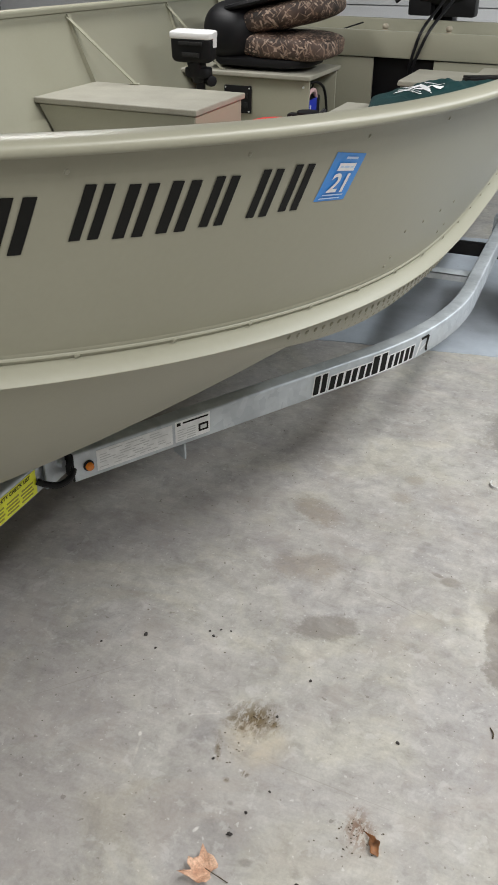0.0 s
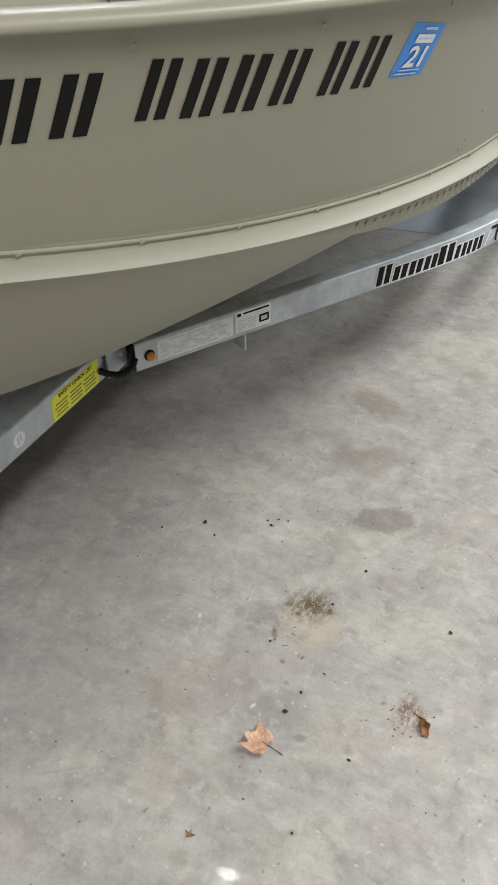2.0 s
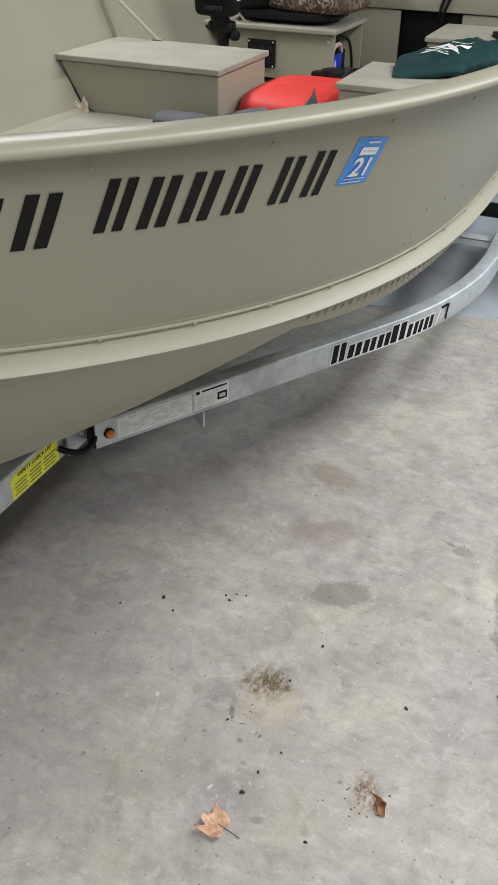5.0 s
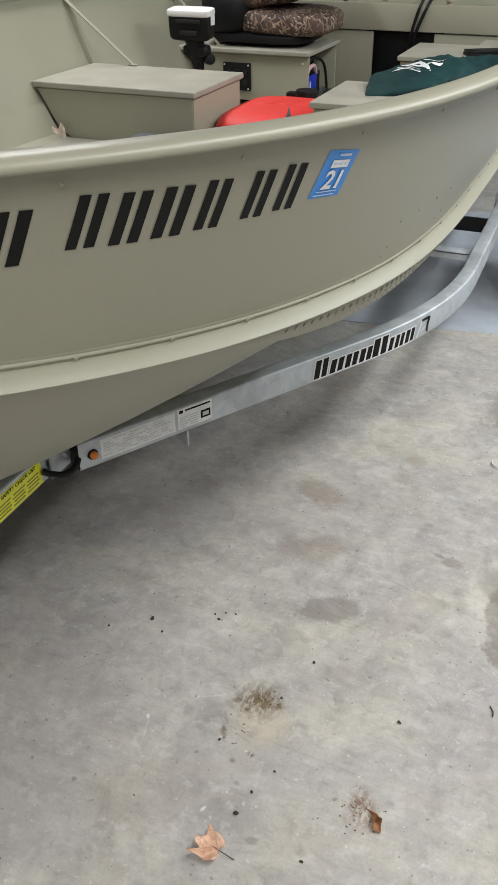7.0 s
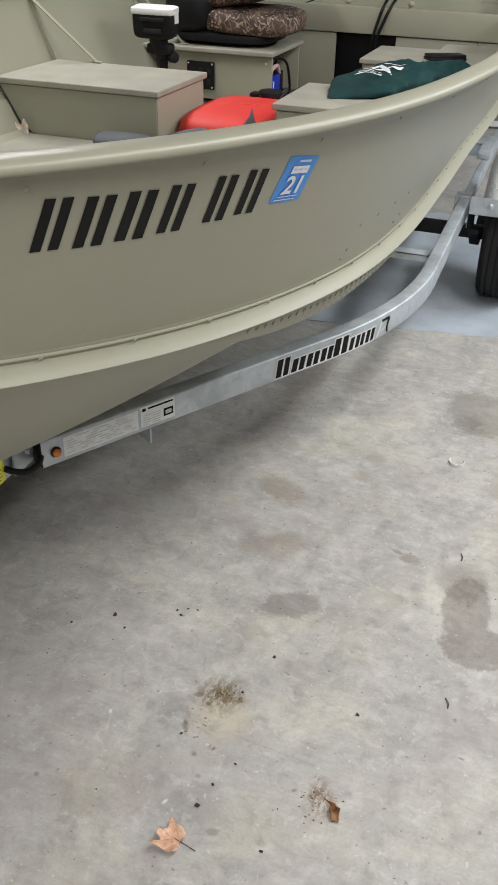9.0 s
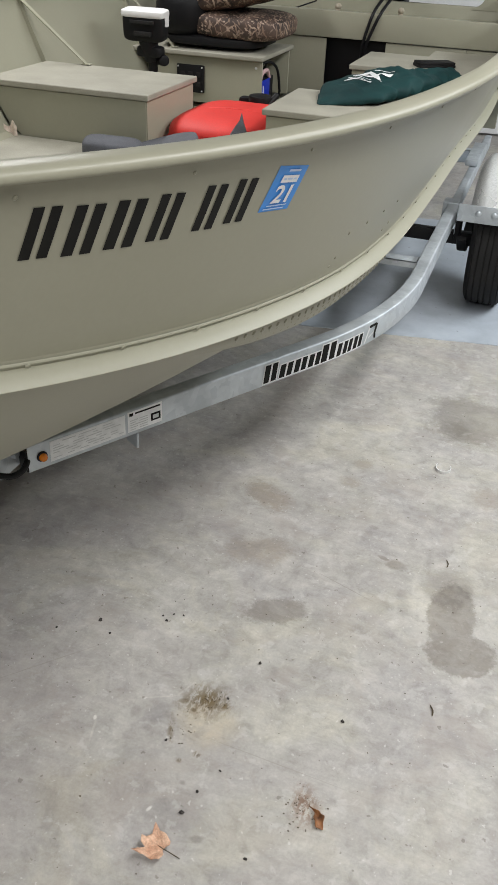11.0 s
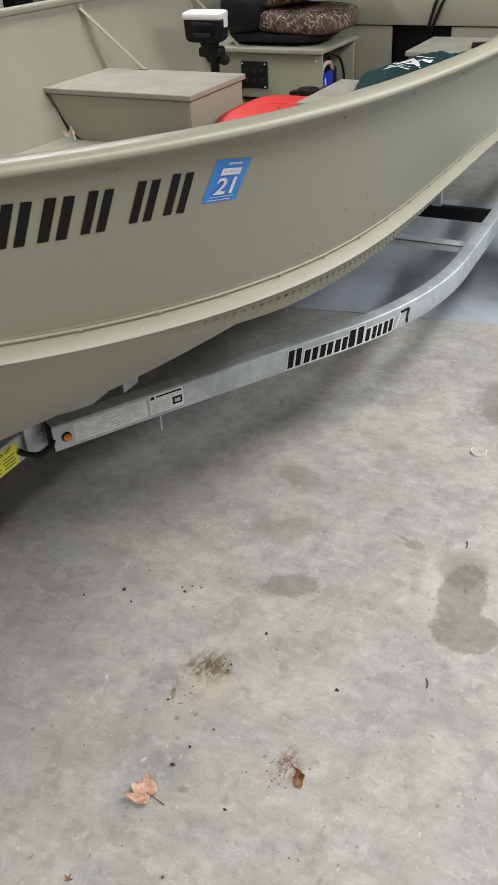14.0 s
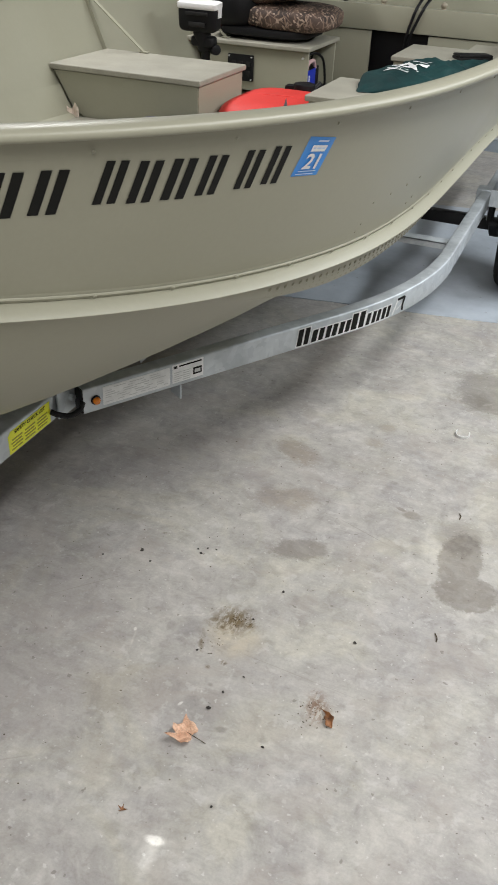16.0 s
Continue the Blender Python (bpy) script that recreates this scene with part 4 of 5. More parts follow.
for s in (1, -1):
    x = -1.185 + s * 0.052
    br = part("tongue_bracket", block(min(x, x + s * 0.007), max(x, x + s * 0.007), 1.60, 1.78, TZ0 + 0.002, TZ1 + 0.012, 0.003), GALV, trailer)
    part("bolt", rod((x + s * 0.006, 1.66, ZM + 0.005), (x + s * 0.020, 1.66, ZM + 0.005), 0.011, seg=6), GALV, br)
    part("bolt", rod((x + s * 0.006, 1.74, ZM + 0.02), (x + s * 0.018, 1.74, ZM + 0.02), 0.010, seg=6), GALV, br)
part("coupler", block(-1.235, -1.135, -1.15, -0.9, TZ0, TZ1 + 0.03, 0.015), GALV, trailer)
part("jack_stand", rod((-1.30, -0.6, 0.0), (-1.30, -0.6, 0.75), 0.028), GALV, trailer)
part("winch_post", block(-1.215, -1.155, 0.0, 0.06, TZ1, 1.18, 0.004), GALV, trailer)
part("bow_roller", rod((-1.24, 0.12, 1.17), (-1.10, 0.12, 1.17), 0.045, seg=16), BLACK, trailer)

for y, z0, z1, m in ((3.55, 0.405, 0.435, GALV), (5.6, 0.36, 0.435, GALV)):
    bm = block(XC - 0.77, XC + 0.77, y - 0.03, y - 0.022, z0, z1, 0.002)
    bm = block(XC - 0.77, XC + 0.77, y - 0.03, y + 0.03, z1 - 0.008, z1, 0.002, bm=bm)
    part("cross_member", bm, m, trailer)
part("axle", block(XC - 0.95, XC + 0.95, 4.305, 4.355, 0.270, 0.330, 0.005), BLACK, trailer, "black painted square axle tube")
for s in (1, -1):
    x = XC + s * 0.42
    pts = [Vector((x, y, bottom_at((y - 0.3) / 4.72, 1 - 0.42 / half_chine(y))[2] - 0.035)) for y in (2.9, 3.3, 3.7, 4.1, 4.5, 4.9)]
    part("bunk", sweep(pts, tube_section(0.09, 0.045)), CARPET, trailer, "carpeted bunk board under the hull")
    for y, z0 in ((3.55, 0.435), (4.33, 0.33)):
        part("bunk_post", block(x - 0.025, x + 0.025, y - 0.02, y + 0.02, z0, 0.60, 0.003), GALV, trailer)
for y in (2.35, 2.9):
    part("keel_roller", rod((XC - 0.08, y, 0.454), (XC + 0.08, y, 0.454), 0.03, seg=16), BLACK, trailer)
# Added support, coloured black to keep the gap under the keel dark.
part("keel_support", block(XC - 0.04, XC + 0.04, 2.0, 3.55, 0.395, 0.421, 0.004), BLACK, trailer)

keel_guide = part("keel_guide", rod((XC - 0.09, 2.02, 0.447), (XC + 0.06, 2.02, 0.447), 0.026, seg=16), BLACK, trailer, "black keel guide roller")
part("guide_plate", block(XC + 0.066, XC + 0.072, 2.03, 2.11, 0.385, 0.474, 0.001), GALV, keel_guide, "small galvanised upright plate")

# small fittings of the port rail
ARM = arm_path(1)
arm_a = ARM[0]
arm_d = (ARM[1] - ARM[0]).normalized()
arm_n = Vector((arm_d.y, -arm_d.x, 0))


def on_arm(d, z, lift):
    return arm_a + arm_d * d + arm_n * lift + Vector((0, 0, z - ZM))


def arm_patch(d0, d1, z0, z1, lift, slant=0.0):
    bm = bmesh.new()
    quad = [(d0, z0), (d1, z0), (d1 + slant, z1), (d0 + slant, z1)]
    outer = [bm.verts.new(on_arm(d, z, lift)) for d, z in quad]
    inner = [bm.verts.new(on_arm(d, z, 0.0002)) for d, z in quad]
    bm.faces.new(outer)
    for k in range(4):
        bm.faces.new((outer[k], inner[k], inner[(k + 1) % 4], outer[(k + 1) % 4]))
    return bm


part("rail_end_cap", block(-0.004, 0.004, -ARM_W + 0.004, -0.002, TZ0 - ZM + 0.003, TZ1 - ZM - 0.003, 0.002,
     turn=Matrix.Translation(arm_a) @ Matrix.Rotation(math.atan2(arm_d.y, arm_d.x), 4, "Z") @ Matrix.Scale(-1, 4, (0, 1, 0))), BLACK, trailer)
lamp_at = on_arm(0.038, ZM - 0.002, 0)
side_lamp = part("side_marker", rod(lamp_at, lamp_at + arm_n * 0.006, 0.0155, 0.0145, 20, bevel=0.002), BLACK, trailer, "small round side marker lamp")
part("lens", pillow(lamp_at + arm_n * 0.008, (0.023, 0.023, 0.023), 2, 16, 12), AMBER, side_lamp, "amber domed lens")
data_label = part("data_label", arm_patch(0.062, 0.290, TZ0 + 0.013, TZ1 - 0.010, 0.0012), LABEL, trailer, "long worn silver data label")
random.seed(8)
for r in range(7):
    d = 0.070
    z = TZ1 - 0.019 - r * 0.0072
    while d < 0.275:
        w = random.uniform(0.012, 0.05)
        if random.random() < 0.75:
            part("print_bar", arm_patch(d, min(d + w, 0.284), z, z + 0.0022, 0.0018), LABELGREY, data_label)
        d += w + random.uniform(0.005, 0.03)
maker_label = part("maker_label", arm_patch(0.299, 0.412, TZ0 + 0.014, TZ1 - 0.006, 0.0012), VINYLWHITE, trailer, "white printed maker's label")
part("print_bar", arm_patch(0.323, 0.406, TZ1 - 0.017, TZ1 - 0.012, 0.0018), INK, maker_label)
part("print_bar", arm_patch(0.374, 0.406, TZ0 + 0.026, TZ0 + 0.050, 0.0018), INK, maker_label)
part("print_bar", arm_patch(0.380, 0.400, TZ0 + 0.032, TZ0 + 0.044, 0.0024), LABELGREY, maker_label)
part("print_bar", arm_patch(0.304, 0.316, TZ1 - 0.020, TZ1 - 0.011, 0.0018), INK, maker_label)
for r in range(5):
    part("print_bar", arm_patch(0.306, 0.323 + 0.008 * (r % 3), TZ0 + 0.019 + r * 0.0072, TZ0 + 0.0212 + r * 0.0072, 0.0018), LABELGREY, maker_label)
    part("print_bar", arm_patch(0.336, 0.364, TZ0 + 0.019 + r * 0.0072, TZ0 + 0.0212 + r * 0.0072, 0.0018), LABELGREY, maker_label)

# the maker's mark: outlined slanted black blocks and a hooked shape
def arm_curve_point(d, z, lift):
    """A place on the outer face of the port rail, following its bend."""
    left = d
    for p, q in zip(ARM, ARM[1:]):
        step = (q - p).length
        if left <= step:
            w = (q - p).normalized()
            return p.lerp(q, left / step) + Vector((w.y, -w.x, 0)) * lift + Vector((0, 0, z - ZM))
        left -= step
    return ARM[-1]


def bend_patch(quad, lift, n=4):
    bm = bmesh.new()
    (a, b, c, d) = [Vector((p[0], p[1], 0)) for p in quad]
    g = [[bm.verts.new(arm_curve_point(*(a.lerp(b, i / n).lerp(d.lerp(c, i / n), j)).xy, lift)) for j in (0, 1)] for i in range(n + 1)]
    for i in range(n):
        bm.faces.new((g[i][0], g[i + 1][0], g[i + 1][1], g[i][1]))
    return bm


mark = part("maker_mark", bend_patch([(0.784, TZ0 + 0.010), (1.240, TZ0 + 0.014), (1.246, TZ1 - 0.026), (0.800, TZ1 - 0.030)], 0.0010, 14), GALV, trailer, "outlined black maker's mark")
spans = [(0.787 + (a - 0.872) * 1.26, 0.787 + (b - 0.872) * 1.26, h) for a, b, h in (
    (0.872, 0.914, 0.060), (0.922, 0.966, 0.044), (0.972, 1.014, 0.044), (1.020, 1.062, 0.044), (1.066, 1.118, 0.060), (1.122, 1.142, 0.044), (1.148, 1.184, 0.044), (1.190, 1.228, 0.044))]
for d0, d1, h in spans:
    z0 = TZ0 + 0.011
    part("mark_outline", bend_patch([(d0 - 0.004, z0 - 0.004), (d1 + 0.003, z0 - 0.004), (d1 + 0.012, z0 + h + 0.004), (d0 + 0.005, z0 + h + 0.004)], 0.0014), VINYLWHITE, mark)
    w = d1 - d0
    for f0, f1 in (((0.0, 0.42), (0.56, 0.96)) if w > 0.03 else ((0.1, 0.9),)):
        part("mark_bar", bend_patch([(d0 + w * f0, z0), (d0 + w * f1, z0), (d0 + w * f1 + 0.009, z0 + h), (d0 + w * f0 + 0.009, z0 + h)], 0.0020), INK, mark)
for (a, b, c, d), m, lift in (((( 1.246, 0.010), (1.252, 0.010), (1.272, 0.066), (1.264, 0.066)), VINYLWHITE, 0.0014), (((1.266, 0.058), (1.292, 0.058), (1.296, 0.068), (1.264, 0.068)), INK, 0.0014),
                              (((1.284, 0.034), (1.292, 0.030), (1.300, 0.064), (1.290, 0.064)), INK, 0.0018), (((1.286, 0.012), (1.294, 0.010), (1.292, 0.034), (1.284, 0.034)), INK, 0.0018),
                              (((1.262, 0.022), (1.284, 0.036), (1.284, 0.042), (1.262, 0.028)), VINYLWHITE, 0.0022)):
    part("mark_hook", bend_patch([(1.252 + (q[0] - 1.246) * 1.5, TZ0 + q[1]) for q in (a, b, c, d)], lift), m, mark)

# hanging bracket under the rail and the wiring hose
p = on_arm(0.330, TZ0, -0.004)
part("hanger_bracket", block(-0.003, 0.003, -0.004, 0.05, -0.048, 0.0, 0.001, turn=Matrix.Translation(p) @ Matrix.Rotation(math.atan2(arm_d.y, arm_d.x), 4, "Z")), GALV, trailer)
part("wiring_hose", tube(smooth_path([(-1.137, 1.575, ZM - 0.002), (-1.118, 1.585, ZM - 0.012), (-1.095, 1.61, ZM - 0.022), (-1.082, 1.645, ZM - 0.012), (-1.096, 1.68, ZM + 0.012), (-1.115, 1.70, ZM + 0.03)]), 0.0085), BLACK, trailer, "black wiring hose")


# stickers of the tongue
def tongue_patch(y0, y1, z0, z1, lift, cut=0.0):
    bm = bmesh.new()
    x = -1.185 + 0.045
    quad = [(y0, z0), (y1, z0), (y1, z1), (y0 + cut, z1), (y0, z1 - cut)] if cut else [(y0, z0), (y1, z0), (y1, z1), (y0, z1)]
    a = [bm.verts.new((x + lift, y, z)) for y, z in quad]
    b = [bm.verts.new((x + 0.0002, y, z)) for y, z in quad]
    bm.faces.new(a)
    for k in range(len(quad)):
        bm.faces.new((a[k], b[k], b[(k + 1) % len(quad)], a[(k + 1) % len(quad)]))
    return bm


warning = part("warning_label", tongue_patch(1.385, 1.575, TZ0 + 0.006, TZ1 - 0.010, 0.0012, 0.012), YELLOW, trailer, "yellow warning label with small print")
bm = letters("SAFETY CHECK LIST", 0.05)
xs, ys = [v.co.x for v in bm.verts], [v.co.y for v in bm.verts]
for v in bm.verts:
    v.co = (-1.1380, 1.412 + 0.140 * (v.co.x - min(xs)) / (max(xs) - min(xs)), TZ1 - 0.0235 + 0.0105 * (v.co.y - min(ys)) / (max(ys) - min(ys)))
part("heading", bm, INK, warning, "printed heading", smooth=False)
for r in range(4):
    for c in range(3):
        y0 = 1.395 + c * 0.058 + 0.004 * (r % 2)
        part("print_bar", tongue_patch(y0, y0 + 0.046, TZ0 + 0.014 + r * 0.0095, TZ0 + 0.0185 + r * 0.0095, 0.0018), YELLOWINK, warning)
bm = bmesh.new()
bmesh.ops.create_circle(bm, cap_ends=True, segments=28, radius=0.019, matrix=Matrix.Translation((-1.1386, 1.262, ZM)) @ Matrix.Rotation(radians(90), 4, "Y"))
seal = part("round_label", bm, VINYLWHITE, trailer, "small round white label")
part("print_bar", tongue_patch(1.254, 1.259, ZM - 0.010, ZM + 0.010, 0.0022), LABELGREY, seal)
part("print_bar", tongue_patch(1.264, 1.269, ZM - 0.006, ZM + 0.011, 0.0022), LABELGREY, seal)
part("side_reflector", block(-1.1399, -1.1345, 1.055, 1.185, ZM - 0.020, ZM + 0.022, 0.002), ORANGE, trailer, "orange rectangular reflector")


# wheels and fenders
def wheel_side(s):
    cx, cy, r = XC + s * 1.015, 4.33, 0.300
    w = part("wheel", rod((cx - 0.07, cy, r), (cx + 0.07, cy, r), 0.055, seg=20, bevel=0.006), GALV, trailer, "trailer wheel with a ribbed black tyre")
    prof = [(0.168, -0.070), (0.185, -0.080), (0.225, -0.092), (0.262, -0.092), (0.284, -0.082), (0.294, -0.072)]
    for a, b in ((-0.066, -0.048), (-0.040, -0.016), (-0.009, 0.009), (0.016, 0.040), (0.048, 0.066)):
        rr = 0.300 - 0.35 * (max(abs(a), abs(b)) ** 2)
        prof += [(rr - 0.008, a - 0.0005), (rr, a), (rr, b), (rr - 0.008, b + 0.0005)]
    prof += [(0.294, 0.072), (0.284, 0.082), (0.262, 0.092), (0.225, 0.092), (0.185, 0.080), (0.168, 0.070), (0.168, -0.070)]
    t = part("tyre", lathe(prof, (cx, cy, r), "X", 72), RUBBER, w, "ribbed black tyre", angle=25)
    part("rim", lathe([(0.06, 0.03 * s), (0.10, 0.04 * s), (0.14, 0.02 * s), (0.165, 0.07 * s), (0.175, 0.075 * s), (0.165, 0.02 * s), (0.165, -0.07 * s), (0.12, -0.03 * s), (0.06, -0.03 * s)], (cx, cy, r), "X", 40), WHITE, w)
    # fender: a rounded skirted arch
    def arch(u, v):
        a = math.pi * (0.17 + 0.77 * u)
        rad = 0.385 + 0.015 * math.sin(a)
        e = abs(v - 0.5) * 2
        rad -= 0.05 * max(0, (e - 0.55) / 0.45) ** 2
        return (cx + (v - 0.5) * 0.235, cy + 0.03 - 1.0 * rad * math.cos(a), 0.30 + rad * math.sin(a))
    f = part("fender", sheet(arch, [k / 36 for k in range(37)], [k / 14 for k in range(15)], 0.003), ALU, trailer, "rounded bare aluminium fender")
    y0 = 4.020
    part("fender_bracket", block(cx - s * 0.165 if s > 0 else cx - 0.115, cx + 0.115 if s > 0 else cx + 0.165, y0 - 0.006, y0, 0.475, 0.553, 0.002), GALV, f)
    for k in range(2):
        c = (cx - s * 0.075 + s * 0.07 * k, y0 - 0.006, 0.518)
        part("bolt", pillow(c, (0.028, 0.016, 0.028), 2, 12, 8), GALV, f)
    part("spring_hanger", block(XC + s * 0.846 - 0.012, XC + s * 0.846 + 0.012, 4.20, 4.30, 0.33, TZ1 - 0.02, 0.004), BLACK, trailer)
    part("hanger_flange", block(XC + s * 0.832 - 0.003, XC + s * 0.832 + 0.003, 4.22, 4.28, 0.345, TZ1 - 0.006, 0.001), GALV, trailer)
    part("leaf_spring", sweep(smooth_path([(XC + s * 0.875, cy - 0.20, 0.36), (XC + s * 0.875, cy, 0.25), (XC + s * 0.875, cy + 0.34, 0.33)]), tube_section(0.045, 0.02)), BLACK, trailer)
    part("rail_clamp", block(XC + s * 0.79 - 0.036, XC + s * 0.79 + 0.036, 4.26, 4.34, TZ0 - 0.004, TZ1 + 0.006, 0.003), GALV, trailer)
    part("rail_cap", block(XC + s * 0.79 - 0.034, XC + s * 0.79 + 0.034, 5.05, 5.5, TZ1 - 0.008, TZ1 + 0.024, 0.004), GALV, trailer)


wheel_side(1)
wheel_side(-1)

# ---- loose things in the boat ----
def boat_seat():
    seat = thing("folding_boat_seat", (-1.68, 4.62, 1.022), "folded boat seat in reed camouflage with a black shell", "boat seat")
    part("swivel_plate", rod((-1.68, 4.62, 1.022), (-1.68, 4.62, 1.036), 0.15, seg=32, bevel=0.004), BLACK, seat)
    part("seat_base", pillow((-1.70, 4.62, 1.062), (0.54, 0.42, 0.06), 4, 32, 12), BLACK, seat, "black moulded seat base")
    part("seat_cushion", pillow((-1.57, 4.62, 1.132), (0.50, 0.44, 0.13), 3.4, 48, 24, ripple=0.010, freq=7), CAMO, seat, "thick camouflage seat cushion")
    part("back_cushion", pillow((-1.58, 4.62, 1.275), (0.52, 0.44, 0.125), 3.2, 48, 24, turn=(0, -13, 0), ripple=0.012, freq=7, seed=3), CAMO, seat, "camouflage back cushion folded down")
    part("back_shell", pillow((-1.855, 4.62, 1.185), (0.32, 0.475, 0.29), 2.6, 40, 28), BLACK, seat, "rounded black plastic shell")
    part("shell_lid", pillow((-1.64, 4.62, 1.345), (0.56, 0.44, 0.04), 4, 32, 10, turn=(0, -13, 0)), BLACK, seat)
    part("hinge_screw", rod((-1.90, 4.39, 1.19), (-1.90, 4.40, 1.19), 0.008), ALU, seat)


boat_seat()


def fish_finder():
    ff = thing("fish_finder", (-1.83, 4.30, 1.0), "black fish finder display with a white cap on a bracket", "fish finder")
    part("display_body", pillow((-1.865, 4.07, 1.150), (0.205, 0.085, 0.120), 6, 32, 20, turn=(6, 0, 0)), BLACK, ff, "boxy black display body")
    part("cover", pillow((-1.865, 4.068, 1.208), (0.218, 0.095, 0.034), 6, 32, 12, turn=(6, 0, 0)), WHITE, ff, "white top cover")
    part("cover_edge", block(-1.766, -1.760, 4.06, 4.10, 1.155, 1.205, 0.002), WHITE, ff)
    part("rear_rib", block(-1.92, -1.80, 4.015, 4.028, 1.165, 1.180, 0.003), RUBBER, ff)
    part("rear_rib", block(-1.90, -1.815, 4.012, 4.028, 1.115, 1.135, 0.003), RUBBER, ff)
    part("neck", rod((-1.86, 4.08, 1.10), (-1.845, 4.10, 1.005), 0.045, 0.036, 16, bevel=0.006), BLACK, ff)
    part("yoke", pillow((-1.85, 4.09, 1.045), (0.125, 0.07, 0.05), 5, 24, 12), BLACK, ff)
    part("knob", rod((-1.805, 4.11, 1.01), (-1.775, 4.08, 1.01), 0.027, 0.024, 18, bevel=0.005), BLACK, ff)
    part("arm", tube(smooth_path([(-1.845, 4.10, 1.01), (-1.845, 4.11, 0.93), (-1.845, 4.16, 0.865), (-1.845, 4.28, 0.845), (-1.845, 4.40, 0.845)]), 0.022, 12), BLACK, ff)
    part("wall_plate", block(-1.885, -1.855, 4.385, 4.399, 0.795, 0.815, 0.004), BLACK, ff)


fish_finder()


def fuel_tank():
    ft = thing("fuel_tank", (-1.175, 3.42, 0.68), "red plastic portable fuel tank on the boat floor", "fuel tank")
    part("body", pillow((-1.190, 3.42, 0.80), (0.43, 0.58, 0.24), 5, 48, 28), RED, ft, "rounded red moulded body")
    part("top_dome", pillow((-1.190, 3.42, 0.885), (0.415, 0.55, 0.17), 3.6, 48, 24), RED, ft)
    part("mould_seam", sweep([(-1.190 + 0.203 * math.cos(a), 3.42 + 0.27 * math.sin(a), 0.915) for a in [k * math.pi / 24 for k in range(48)]], [(-0.004, -0.004), (0.004, -0.004), (0.004, 0.004), (-0.004, 0.004)]), RED, ft)
    part("top_crease", tube(smooth_path([(-1.355, 3.40, 0.938), (-1.30, 3.405, 0.962), (-1.19, 3.42, 0.9685), (-1.08, 3.43, 0.962), (-1.02, 3.435, 0.935)]), 0.005), RED, ft)
    part("cap", rod((-1.16, 3.66, 0.93), (-1.16, 3.66, 0.985), 0.045, 0.047, 22, bevel=0.006), BLACK, ft, "black screw cap")
    part("gauge", block(-1.26, -1.20, 3.68, 3.73, 0.90, 0.965, 0.008), BLACK, ft)
    part("hose_barb", rod((-1.13, 3.64, 0.94), (-1.10, 3.70, 0.985), 0.012), BLACK, ft)


fuel_tank()


def grey_vest():
    """A folded grey buoyancy vest whose flaps rise into points."""
    gv = thing("life_vest", (-1.35, 3.08, DECK), "folded slate-grey foam life vest on the deck", "life vest")
    part("panel", pillow((-1.47, 2.94, 0.888), (0.21, 0.15, 0.070), 5, 32, 16, turn=(0, 4, 22), ripple=0.008, freq=14), GREYFOAM, gv)
    part("panel", pillow((-1.30, 3.01, 0.898), (0.25, 0.15, 0.050), 5, 32, 16, turn=(0, -13, 27), ripple=0.008, freq=14, seed=4), GREYFOAM, gv)
    def flap(u, v):
        w = 0.078 * max(0, 1 - v) ** 0.85
        return (-1.055 + (u - 0.5) * 2 * w + 0.015 * v, 3.06 + (u - 0.5) * w * 0.7 + 0.04 * v + 0.012 * math.sin(3 * u) * (1 - v), 0.84 + 0.170 * v)
    part("flap", sheet(flap, [k / 10 for k in range(11)], [k / 12 for k in range(13)], 0.02), GREYFOAM, gv, "pointed upright flap")
    part("flap_base", pillow((-1.13, 3.02, 0.875), (0.28, 0.14, 0.07), 2.5, 24, 12, turn=(0, 0, 25), ripple=0.015), GREYFOAM, gv)


grey_vest()


